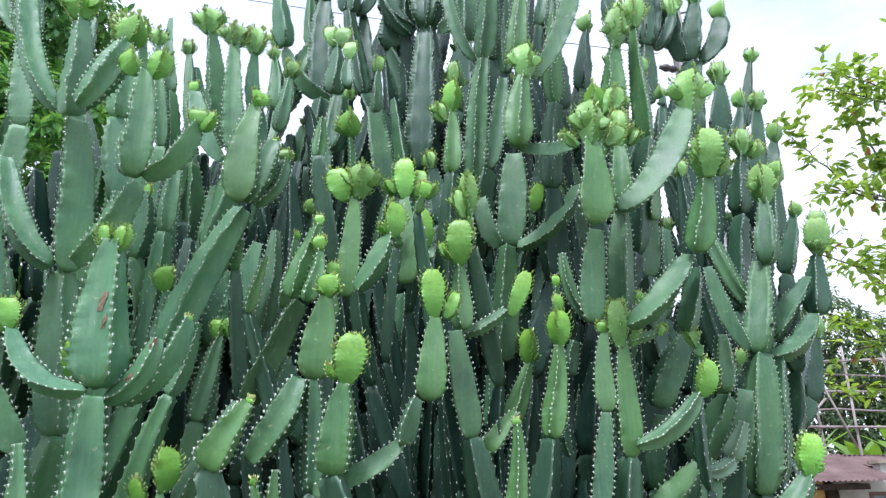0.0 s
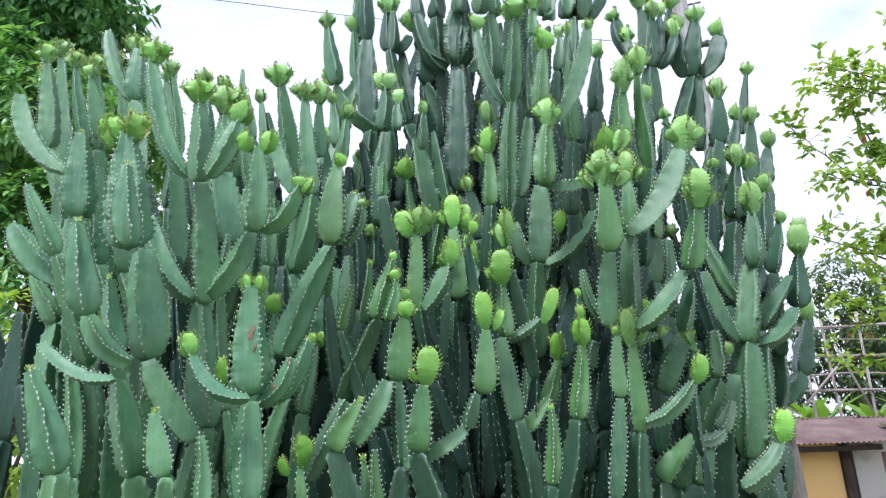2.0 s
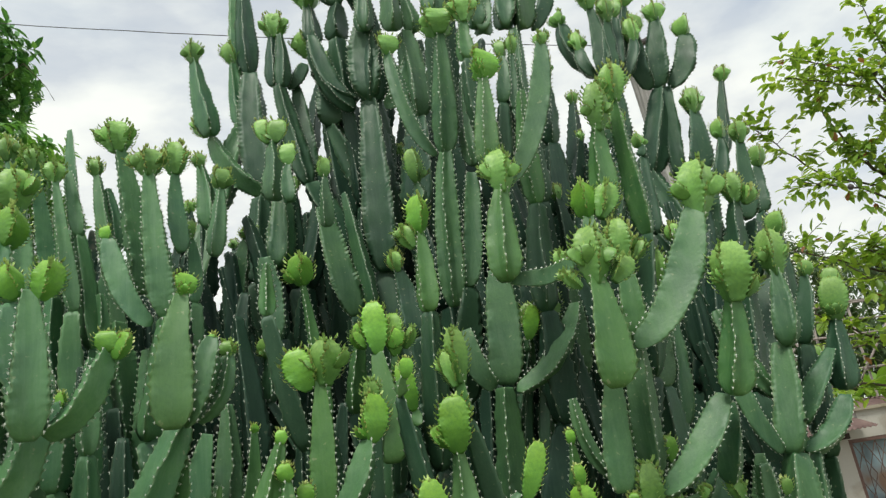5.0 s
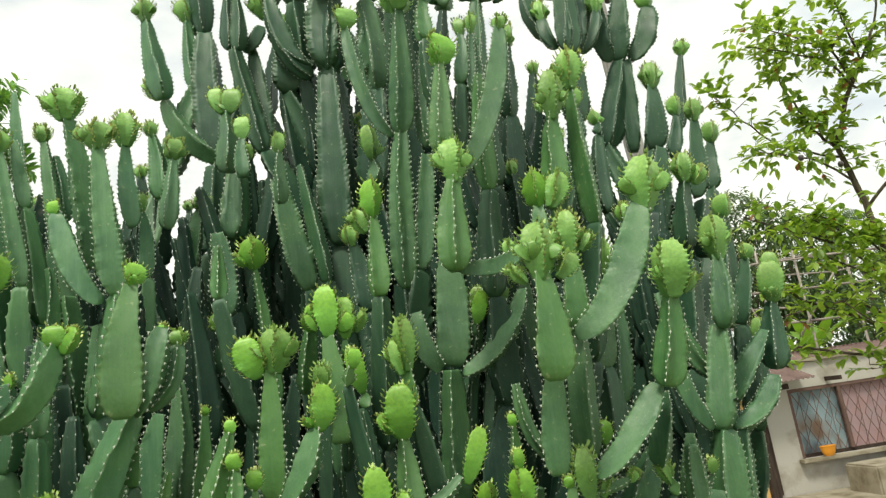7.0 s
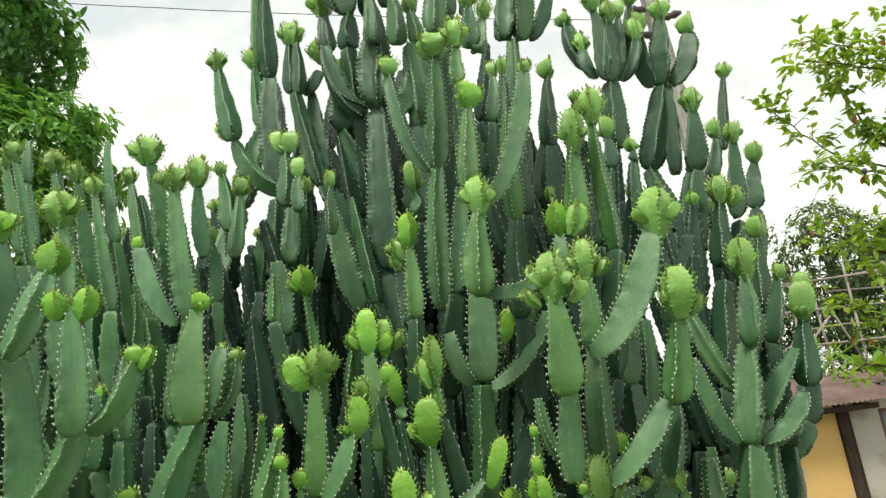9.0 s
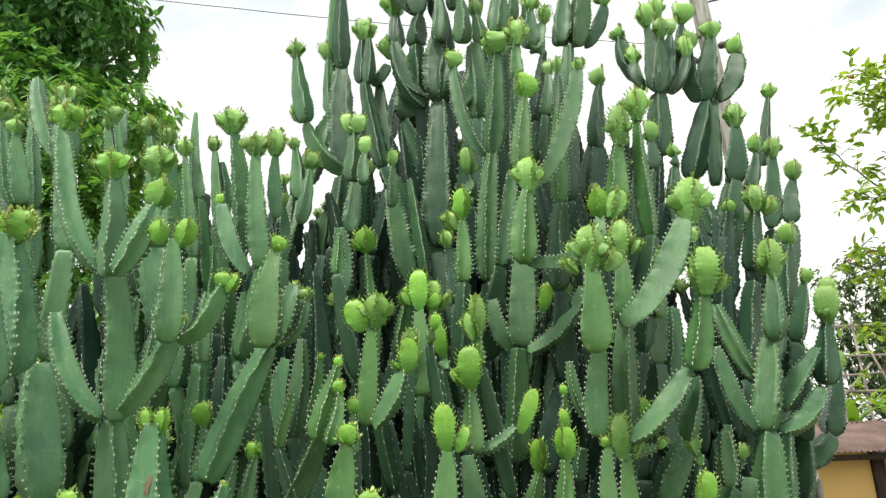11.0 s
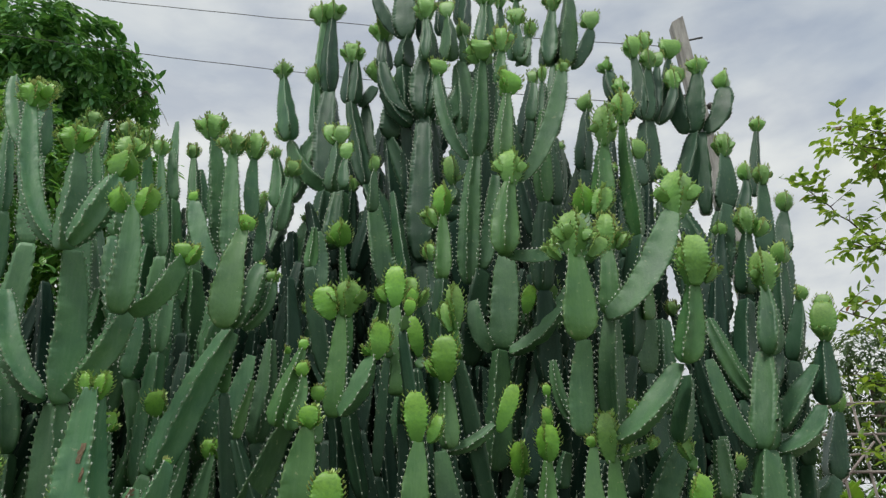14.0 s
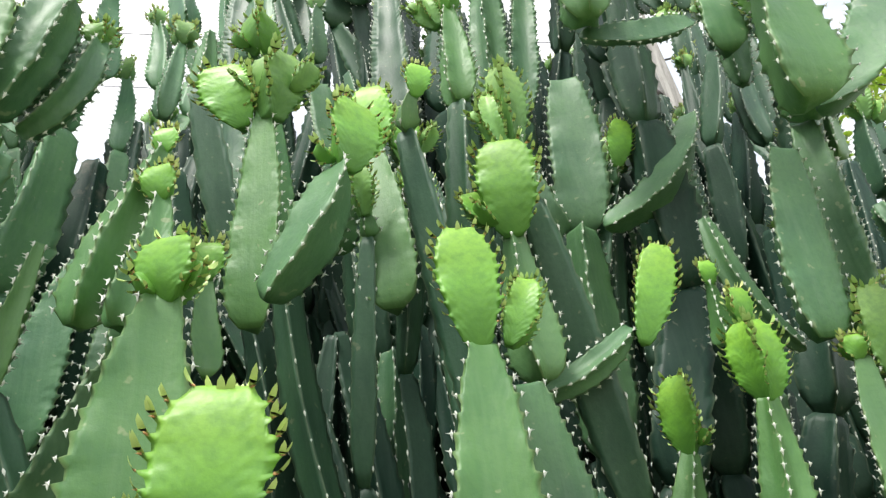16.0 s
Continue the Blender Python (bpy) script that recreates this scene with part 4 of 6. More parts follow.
tip(-0.038, 0.030, 0.033, 0.027, 'bulb')
seg(mid, -0.027, 1.811, -0.011, 1.989, 1.49, 0.082, flat=True)
tip(-0.003, 0.000, 0.058, 0.111, 'bulb', flat=True)
tip(0.041, 0.013, 0.034, 0.046, 'bulb')
seg(mid, 0.032, 1.990, 0.158, 2.043, 1.65, 0.037, bow=(0.094, 1.980))
tip(0.017, -0.001, 0.046, 0.105, 'bulb', flat=True)
seg(mid, 0.164, 1.791, 0.215, 1.931, 1.74, 0.064)
tip(0.000, 0.000, 0.051, 0.088, 'bulb')
seg(mid, 0.251, 1.746, 0.279, 1.959, 1.67, 0.072, root=True)
tip(0.004, 0.000, 0.060, 0.086, 'bulb')
tip(0.003, 0.083, 0.030, 0.043, 'bulb')
seg(mid, 0.028, 1.710, 0.167, 1.812, 1.75, 0.053, bow=(0.121, 1.726), joint=True)
seg(mid, 0.123, 1.789, 0.130, 1.926, 1.85, 0.049, joint=True)
seg(mid, 0.143, 1.569, 0.160, 1.766, 1.55, 0.054, root=True)
tip(0.000, 0.000, 0.021, 0.018, 'bulb')
seg(mid, 0.379, 1.801, 0.388, 1.988, 1.66, 0.062)
tip(-0.006, 0.001, 0.030, 0.027, 'bulb')
seg(mid, 0.422, 1.702, 0.431, 1.968, 1.67, 0.078, root=True)
tip(-0.010, 0.000, 0.063, 0.096, 'crown')
tip(0.038, 0.008, 0.033, 0.027, 'crown')
seg(mid, 0.438, 1.969, 0.516, 1.985, 1.68, 0.027, bow=(0.463, 1.965))
tip(0.000, 0.000, 0.030, 0.023, 'crown')
seg(mid, 0.324, 1.517, 0.365, 1.794, 1.62, 0.059, joint=True, root=True)
seg(mid, 0.361, 2.012, 0.388, 2.241, 1.66, 0.080, flat=True, joint=True)
seg(mid, 0.450, 2.027, 0.474, 2.318, 1.72, 0.088, joint=True)
seg(mid, 0.388, 2.032, 0.319, 2.216, 1.75, 0.039, bow=(0.320, 2.075), joint=True)
seg(mid, 0.063, 1.744, 0.029, 1.978, 1.60, 0.073, joint=True, root=True)
seg(mid, -0.078, 1.716, -0.049, 1.803, 1.40, 0.051, joint=True)
seg(mid, -0.241, 1.631, -0.078, 1.720, 1.40, 0.050, bow=(-0.116, 1.663), joint=True)
seg(mid, 0.591, 2.343, 0.600, 2.464, 1.83, 0.061)
tip(0.000, 0.000, 0.058, 0.081, 'crown')
seg(rear, 0.746, 2.976, 0.750, 3.089, 2.26, 0.058, root=True)
tip(0.000, 0.000, 0.063, 0.082, 'bulb')
seg(mid, -0.128, 1.672, -0.101, 2.190, 2.00, 0.095, joint=True, root=True)
seg(mid, 0.299, 2.118, 0.320, 2.398, 1.95, 0.086, root=True)
seg(mid, 0.255, 2.305, 0.281, 2.405, 1.90, 0.051, root=True)
tip(0.000, 0.000, 0.047, 0.078, 'bulb')
seg(mid, 0.301, 1.709, 0.289, 1.822, 1.75, 0.033, bow=(0.282, 1.757))
seg(mid, 0.316, 1.903, 0.335, 1.987, 1.75, 0.051, joint=True)
seg(mid, 0.353, 1.648, 0.385, 1.969, 2.00, 0.082, joint=True, root=True)
seg(rear, 0.665, 2.129, 0.712, 2.424, 2.10, 0.091, joint=True, root=True)
seg(mid, 0.615, 2.231, 0.653, 2.503, 2.00, 0.081, root=True)
seg(mid, 0.404, 2.284, 0.420, 2.584, 2.00, 0.082)
seg(right, 1.171, 3.502, 1.234, 3.844, 2.78, 0.118)
tip(0.000, 0.000, 0.096, 0.078, 'crown')
seg(right, 1.133, 3.504, 1.114, 3.770, 2.78, 0.077, bow=(1.079, 3.582))
tip(0.000, 0.000, 0.078, 0.096, 'bulb')
seg(right, 1.211, 3.499, 1.335, 3.738, 2.78, 0.094, bow=(1.319, 3.566))
tip(0.000, 0.000, 0.089, 0.095, 'bulb')
seg(right, 1.043, 3.129, 1.168, 3.502, 2.78, 0.126, joint=True, root=True)
seg(right, 1.156, 3.101, 1.197, 3.505, 2.80, 0.086, joint=True)
seg(right, 1.192, 3.071, 1.242, 3.345, 2.71, 0.111)
tip(0.000, 0.000, 0.090, 0.096, 'crown')
seg(right, 1.120, 2.763, 1.188, 3.066, 2.70, 0.107, joint=True)
seg(right, 1.237, 3.010, 1.292, 3.187, 2.65, 0.070)
tip(0.000, 0.000, 0.065, 0.082, 'bulb')
seg(right, 1.391, 3.195, 1.463, 3.537, 2.83, 0.058)
tip(0.000, 0.000, 0.071, 0.053, 'crown')
seg(right, 1.274, 2.827, 1.331, 3.143, 2.60, 0.084)
tip(0.000, 0.000, 0.075, 0.075, 'crown')
seg(right, 1.475, 2.919, 1.516, 3.127, 2.85, 0.079, root=True)
tip(0.000, 0.000, 0.080, 0.091, 'bulb')
seg(right, 1.163, 2.416, 1.206, 2.676, 2.30, 0.078)
tip(0.000, 0.000, 0.074, 0.079, 'bulb')
seg(right, 1.015, 2.298, 1.042, 2.517, 2.10, 0.097)
tip(0.000, 0.000, 0.085, 0.115, 'crown')
seg(mid, 0.612, 2.161, 0.654, 2.364, 1.59, 0.077)
tip(0.000, 0.000, 0.075, 0.103, 'crown')
tip(0.049, 0.008, 0.031, 0.024, 'crown')
seg(right, 1.120, 2.613, 1.162, 2.861, 2.44, 0.088)
tip(0.000, 0.000, 0.084, 0.089, 'crown')
tip(0.054, -0.003, 0.060, 0.045, 'crown')
seg(right, 0.946, 2.018, 1.013, 2.311, 2.11, 0.114, ribs=4, joint=True)
seg(right, 0.893, 1.622, 0.954, 2.019, 2.12, 0.105, ribs=4, joint=True, root=True)
seg(right, 0.969, 1.655, 1.025, 2.017, 2.15, 0.083, joint=True, root=True)
seg(right, 0.918, 2.026, 0.827, 2.287, 2.10, 0.053, bow=(0.845, 2.098))
seg(right, 0.978, 2.168, 0.865, 2.432, 2.15, 0.067, bow=(0.901, 2.221))
seg(right, 0.995, 2.018, 1.159, 2.145, 2.15, 0.070, bow=(1.095, 2.013), joint=True)
seg(right, 1.210, 2.162, 1.248, 2.368, 2.22, 0.086)
tip(0.005, 0.000, 0.078, 0.131, 'bulb')
tip(0.022, 0.095, 0.052, 0.065, 'bulb')
seg(right, 1.599, 2.014, 1.680, 2.290, 3.15, 0.110)
tip(0.000, 0.000, 0.076, 0.105, 'bulb')
seg(right, 1.429, 1.885, 1.600, 2.018, 3.15, 0.092, bow=(1.512, 1.908), joint=True)
seg(right, 1.330, 1.560, 1.429, 1.885, 3.13, 0.080, joint=True)
seg(right, 1.120, 1.250, 1.330, 1.560, 3.05, 0.085, joint=True, root=True)
seg(right, 1.043, 2.655, 1.142, 3.017, 2.52, 0.088, joint=True, root=True)
seg(right, 1.060, 1.900, 1.090, 2.300, 2.68, 0.075, joint=True, root=True, skin=M_CORK)
seg(right, 1.090, 2.300, 1.085, 2.640, 2.68, 0.068, joint=True, skin=M_CORK)
seg(right, 1.039, 2.087, 1.190, 2.280, 2.20, 0.085)
seg(right, 1.148, 2.310, 1.209, 2.515, 2.25, 0.075, root=True)
tip(0.000, 0.000, 0.049, 0.054, 'bulb')
seg(mid, 0.439, 1.999, 0.612, 2.169, 1.64, 0.077, bow=(0.520, 2.024), joint=True)
seg(mid, 0.600, 1.994, 0.642, 2.152, 1.70, 0.069, joint=True)
seg(mid, 0.549, 1.834, 0.647, 2.015, 1.85, 0.086, joint=True)
seg(mid, 0.435, 1.725, 0.590, 1.837, 1.65, 0.054, bow=(0.524, 1.738))
tip(0.010, -0.001, 0.055, 0.090, 'bulb')
seg(mid, 0.761, 1.869, 0.781, 2.037, 1.95, 0.075)
seg(mid, 0.659, 1.698, 0.762, 1.869, 1.92, 0.111, joint=True)
seg(mid, 0.731, 1.706, 0.780, 1.798, 1.89, 0.063, skin=M_PALE)
seg(mid, 0.642, 1.676, 0.735, 1.704, 1.86, 0.045, bow=(0.691, 1.661), joint=True, skin=M_PALE)
seg(mid, 0.579, 1.538, 0.649, 1.694, 1.90, 0.087, joint=True, root=True)
seg(right, 0.730, 1.534, 0.868, 1.659, 1.78, 0.072, bow=(0.812, 1.575))
tip(0.000, 0.000, 0.073, 0.103, 'bulb')
seg(right, 0.991, 2.197, 1.057, 2.542, 2.30, 0.099, joint=True, root=True)
seg(right, 0.925, 2.269, 1.006, 2.656, 2.40, 0.103, joint=True, root=True)
seg(mid, 0.561, 1.637, 0.610, 1.828, 2.00, 0.092, joint=True, root=True)
seg(right, 1.207, 2.577, 1.237, 2.788, 2.50, 0.089, joint=True)
seg(left, -0.500, 3.653, -0.507, 4.030, 2.50, 0.073)
tip(-0.011, 0.001, 0.107, 0.081, 'crown')
seg(rear, -0.465, 3.615, -0.468, 4.044, 2.48, 0.094)
tip(0.000, 0.000, 0.112, 0.080, 'crown')
seg(rear, -0.453, 3.112, -0.460, 3.608, 2.48, 0.112, joint=True, root=True)
seg(left, -0.510, 3.632, -0.521, 3.685, 2.50, 0.051)
tip(0.000, 0.000, 0.077, 0.077, 'crown')
seg(rear, -0.361, 3.473, -0.355, 3.701, 2.36, 0.063)
tip(0.010, -0.001, 0.099, 0.079, 'crown')
seg(rear, -0.329, 3.457, -0.322, 3.671, 2.34, 0.063)
seg(rear, -0.277, 3.090, -0.342, 3.466, 2.36, 0.079, joint=True, root=True)
seg(rear, -0.181, 3.303, -0.175, 3.504, 2.38, 0.109, root=True)
tip(0.000, 0.000, 0.092, 0.097, 'bulb')
seg(rear, -0.206, 3.533, -0.238, 3.640, 2.45, 0.060)
tip(0.000, 0.000, 0.095, 0.085, 'crown')
seg(rear, -0.323, 3.490, -0.253, 3.577, 2.40, 0.049, bow=(-0.275, 3.491), joint=True)
seg(rear, -0.212, 3.648, -0.220, 3.834, 2.40, 0.080)
tip(0.000, 0.000, 0.107, 0.097, 'crown')
seg(rear, -0.108, 3.767, -0.247, 4.029, 2.34, 0.055, bow=(-0.205, 3.832))
tip(0.000, 0.000, 0.072, 0.062, 'crown')
seg(rear, -0.105, 3.735, -0.110, 4.147, 2.30, 0.115)
tip(-0.041, 0.004, 0.067, 0.057, 'crown')
tip(0.021, 0.011, 0.077, 0.067, 'crown')
seg(rear, -0.045, 3.747, -0.061, 4.172, 2.35, 0.066)
tip(0.000, 0.000, 0.089, 0.089, 'crown')
seg(rear, -0.121, 3.597, -0.105, 3.735, 2.30, 0.092, joint=True, root=True)
seg(rear, -0.024, 3.543, -0.020, 3.761, 2.20, 0.075)
tip(0.000, 0.000, 0.081, 0.081, 'crown')
seg(rear, 0.032, 3.786, 0.049, 4.069, 2.35, 0.071)
tip(0.000, 0.000, 0.072, 0.072, 'bulb')
tip(0.005, 0.088, 0.098, 0.067, 'crown')
seg(rear, 0.127, 3.707, 0.168, 4.125, 2.30, 0.065)
tip(0.000, 0.000, 0.108, 0.062, 'crown')
seg(rear, 0.111, 3.841, 0.119, 4.035, 2.35, 0.051)
tip(0.000, 0.000, 0.057, 0.062, 'crown')
seg(rear, 0.067, 3.483, 0.069, 3.689, 2.13, 0.081)
tip(0.000, 0.000, 0.064, 0.083, 'bulb')
seg(rear, 0.142, 3.514, 0.125, 3.653, 2.20, 0.069)
tip(0.000, 0.000, 0.061, 0.070, 'bulb')
seg(rear, 0.197, 3.452, 0.217, 3.684, 2.05, 0.088, root=True)
tip(0.000, 0.000, 0.107, 0.085, 'crown')
seg(rear, 0.266, 3.616, 0.278, 3.793, 2.20, 0.052, root=True)
tip(0.000, 0.000, 0.057, 0.067, 'crown')
seg(rear, -0.079, 3.349, -0.196, 3.469, 2.30, 0.070, bow=(-0.160, 3.367), joint=True)
seg(rear, 0.024, 3.332, 0.154, 3.528, 2.28, 0.083, bow=(0.118, 3.364), joint=True)
seg(rear, -0.028, 3.325, -0.023, 3.595, 2.27, 0.144, ribs=4, joint=True, root=True)
seg(rear, 0.118, 3.197, 0.108, 3.517, 2.20, 0.098, joint=True, root=True)
seg(rear, 0.313, 3.547, 0.339, 3.754, 2.10, 0.050)
tip(0.000, 0.000, 0.092, 0.074, 'crown')
seg(mid, 0.304, 3.328, 0.314, 3.481, 1.95, 0.075)
tip(0.000, 0.000, 0.071, 0.075, 'bulb')
seg(mid, 0.240, 3.132, 0.250, 3.269, 1.80, 0.057, root=True)
tip(0.000, 0.000, 0.073, 0.073, 'crown')
seg(mid, 0.323, 3.314, 0.358, 3.438, 1.95, 0.070)
tip(0.000, 0.000, 0.054, 0.054, 'crown')
seg(rear, 0.446, 3.491, 0.487, 3.766, 2.20, 0.074)
tip(0.000, 0.000, 0.071, 0.081, 'crown')
seg(rear, 0.504, 3.480, 0.563, 3.873, 2.20, 0.089)
tip(0.000, 0.000, 0.082, 0.067, 'crown')
seg(rear, 0.544, 3.492, 0.632, 3.666, 2.24, 0.056, bow=(0.600, 3.544))
tip(0.000, 0.000, 0.076, 0.085, 'bulb')
seg(rear, 0.437, 3.169, 0.477, 3.483, 2.20, 0.075, joint=True, root=True)
seg(mid, 0.329, 3.043, 0.353, 3.202, 1.90, 0.050, root=True)
tip(0.000, 0.000, 0.043, 0.047, 'crown')
seg(mid, 0.354, 3.019, 0.380, 3.200, 1.90, 0.043, root=True)
tip(0.000, 0.000, 0.035, 0.047, 'crown')
seg(rear, 0.596, 3.182, 0.634, 3.476, 2.50, 0.083, root=True)
tip(0.000, 0.000, 0.074, 0.084, 'bulb')
seg(right, 0.863, 3.586, 0.794, 3.820, 2.70, 0.070, bow=(0.797, 3.640))
tip(0.000, 0.000, 0.082, 0.066, 'bulb')
seg(right, 0.874, 3.521, 0.829, 3.657, 2.65, 0.068, bow=(0.820, 3.542))
tip(0.000, 0.000, 0.069, 0.090, 'crown')
seg(right, 0.884, 3.482, 0.889, 3.810, 2.60, 0.068)
tip(0.000, 0.000, 0.075, 0.091, 'crown')
seg(right, 0.920, 3.517, 0.961, 3.895, 2.65, 0.064)
tip(0.000, 0.000, 0.071, 0.087, 'crown')
seg(right, 0.901, 3.469, 0.943, 3.740, 2.60, 0.078)
tip(0.000, 0.000, 0.074, 0.085, 'crown')
seg(right, 0.948, 3.497, 1.004, 3.784, 2.65, 0.074)
tip(0.000, 0.000, 0.070, 0.086, 'bulb')
seg(right, 1.001, 3.555, 1.094, 3.898, 2.75, 0.071)
tip(0.000, 0.000, 0.112, 0.106, 'bulb')
seg(right, 0.973, 3.520, 1.077, 3.702, 2.70, 0.059, bow=(1.048, 3.554))
tip(0.000, 0.000, 0.076, 0.103, 'crown')
seg(right, 0.883, 3.181, 0.913, 3.481, 2.62, 0.116, ribs=4, joint=True)
seg(right, 0.869, 3.041, 0.876, 3.086, 2.40, 0.045, root=True)
tip(0.000, 0.000, 0.050, 0.059, 'bulb')
seg(mid, -0.031, 2.211, -0.027, 2.248, 1.75, 0.036, root=True)
tip(0.000, 0.000, 0.047, 0.107, 'bulb')
seg(mid, -0.106, 2.233, -0.108, 2.267, 1.72, 0.030, root=True)
tip(0.000, 0.000, 0.043, 0.054, 'crown')
seg(mid, -0.052, 2.325, -0.051, 2.374, 1.78, 0.034, root=True)
tip(0.000, 0.000, 0.048, 0.099, 'bulb')
tip(0.040, 0.032, 0.031, 0.031, 'crown')
seg(left, -0.776, 2.453, -0.768, 2.661, 1.90, 0.055)
seg(left, -0.660, 2.238, -0.657, 2.430, 1.60, 0.055, joint=True, root=True)
seg(left, -0.739, 2.363, -0.801, 2.594, 2.00, 0.041, root=True)
seg(mid, -0.316, 2.488, -0.313, 2.615, 1.70, 0.047, root=True)
seg(mid, 0.259, 2.350, 0.263, 2.379, 1.85, 0.032, root=True)
tip(0.000, 0.000, 0.044, 0.083, 'bulb')
seg(mid, 0.326, 2.378, 0.333, 2.407, 1.90, 0.033, root=True)
tip(0.000, 0.000, 0.046, 0.100, 'bulb')
seg(mid, 0.285, 2.040, 0.296, 2.125, 1.72, 0.036)
tip(0.000, 0.000, 0.025, 0.033, 'bulb')
seg(mid, 0.491, 2.003, 0.501, 2.060, 1.75, 0.027, root=True)
tip(0.000, 0.000, 0.038, 0.054, 'bulb')
seg(mid, 0.618, 1.930, 0.619, 1.966, 1.70, 0.031, root=True)
tip(0.000, 0.000, 0.039, 0.052, 'crown')
seg(left, -0.733, 2.180, -0.726, 2.354, 1.62, 0.054, root=True)
tip(0.009, -0.001, 0.023, 0.025, 'bulb')
seg(left, -0.678, 2.163, -0.658, 2.340, 1.62, 0.049, root=True)
seg(left, -0.807, 2.186, -0.780, 2.338, 1.60, 0.041, root=True)
seg(left, -0.893, 2.287, -0.860, 2.430, 1.66, 0.065, root=True)
seg(mid, -0.464, 2.121, -0.464, 2.265, 1.55, 0.048, root=True)
seg(mid, -0.424, 2.013, -0.387, 2.141, 1.53, 0.038, root=True)
seg(left, -1.445, 2.860, -1.495, 3.220, 2.00, 0.062, root=True)
tip(0.000, 0.000, 0.070, 0.060, 'crown')
seg(left, -1.398, 2.927, -1.448, 3.287, 2.08, 0.055, root=True)
tip(0.000, 0.000, 0.060, 0.051, 'crown')
seg(left, -1.129, 2.814, -1.179, 3.174, 2.00, 0.058, root=True)
tip(0.000, 0.000, 0.066, 0.056, 'crown')
seg(left, -0.995, 2.759, -1.045, 3.119, 1.98, 0.060, root=True)
tip(0.000, 0.000, 0.068, 0.058, 'crown')
seg(left, -0.877, 2.670, -0.927, 3.030, 1.90, 0.055, root=True)
tip(0.000, 0.000, 0.060, 0.051, 'crown')
seg(left, -0.807, 2.609, -0.857, 2.969, 1.86, 0.055, root=True)
tip(0.000, 0.000, 0.058, 0.049, 'crown')
seg(left, -1.520, 2.776, -1.570, 3.136, 1.80, 0.070, root=True)
tip(0.000, 0.000, 0.075, 0.064, 'crown')
seg(left, -0.788, 2.714, -0.838, 3.074, 2.05, 0.045, root=True)
tip(0.000, 0.000, 0.050, 0.043, 'crown')
seg(mid, 0.726, 1.872, 0.736, 2.017, 1.84, 0.065, joint=True)
seg(mid, 0.770, 1.924, 0.785, 1.946, 1.88, 0.033)
tip(0.000, 0.000, 0.032, 0.040, 'bulb')
seg(mid, 0.492, 1.563, 0.600, 1.688, 1.76, 0.087, root=True)
seg(mid, 0.771, 1.708, 0.825, 1.889, 1.97, 0.093, joint=True, root=True)
seg(right, 0.965, 1.682, 0.989, 1.992, 2.15, 0.075, root=True)
seg(mid, 0.631, 1.548, 0.685, 1.704, 1.86, 0.084, root=True)
seg(mid, 0.304, 1.565, 0.363, 1.827, 1.98, 0.085, root=True)
seg(mid, 0.105, 1.719, 0.180, 1.816, 1.72, 0.058, root=True)

# crowded stems in the heart of the clump, flesh darkened to paint its shade
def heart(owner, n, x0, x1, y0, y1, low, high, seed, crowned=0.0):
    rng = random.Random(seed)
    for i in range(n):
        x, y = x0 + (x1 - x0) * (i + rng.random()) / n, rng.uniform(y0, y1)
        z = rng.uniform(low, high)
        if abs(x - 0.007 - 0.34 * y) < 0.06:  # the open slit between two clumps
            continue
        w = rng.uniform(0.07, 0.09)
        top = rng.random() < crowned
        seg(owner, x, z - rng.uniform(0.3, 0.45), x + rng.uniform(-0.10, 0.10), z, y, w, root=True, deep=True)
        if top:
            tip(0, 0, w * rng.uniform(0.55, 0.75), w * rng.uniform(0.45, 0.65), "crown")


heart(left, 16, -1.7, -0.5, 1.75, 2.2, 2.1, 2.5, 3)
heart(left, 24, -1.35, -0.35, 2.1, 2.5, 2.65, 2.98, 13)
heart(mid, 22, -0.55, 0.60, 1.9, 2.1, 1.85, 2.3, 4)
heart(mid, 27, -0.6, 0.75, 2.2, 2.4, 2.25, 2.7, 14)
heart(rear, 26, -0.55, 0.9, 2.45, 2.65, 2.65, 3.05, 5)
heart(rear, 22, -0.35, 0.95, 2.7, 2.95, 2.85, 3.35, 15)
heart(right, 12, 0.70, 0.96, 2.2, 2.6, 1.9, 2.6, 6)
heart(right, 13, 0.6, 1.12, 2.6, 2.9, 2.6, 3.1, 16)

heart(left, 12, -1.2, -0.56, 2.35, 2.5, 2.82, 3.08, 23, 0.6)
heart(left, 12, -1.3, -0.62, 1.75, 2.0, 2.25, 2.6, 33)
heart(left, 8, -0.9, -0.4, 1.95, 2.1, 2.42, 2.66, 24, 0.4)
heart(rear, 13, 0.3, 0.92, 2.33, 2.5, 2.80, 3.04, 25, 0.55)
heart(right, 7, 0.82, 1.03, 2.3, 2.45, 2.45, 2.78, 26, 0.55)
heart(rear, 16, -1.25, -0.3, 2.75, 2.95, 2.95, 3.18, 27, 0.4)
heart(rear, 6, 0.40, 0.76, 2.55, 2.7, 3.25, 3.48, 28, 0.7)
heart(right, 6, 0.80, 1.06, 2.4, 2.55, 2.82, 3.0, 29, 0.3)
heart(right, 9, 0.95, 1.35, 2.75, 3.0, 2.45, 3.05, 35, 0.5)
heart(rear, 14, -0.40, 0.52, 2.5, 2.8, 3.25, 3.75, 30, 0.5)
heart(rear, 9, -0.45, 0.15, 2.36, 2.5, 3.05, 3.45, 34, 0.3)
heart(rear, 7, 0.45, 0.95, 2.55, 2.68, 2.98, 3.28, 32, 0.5)

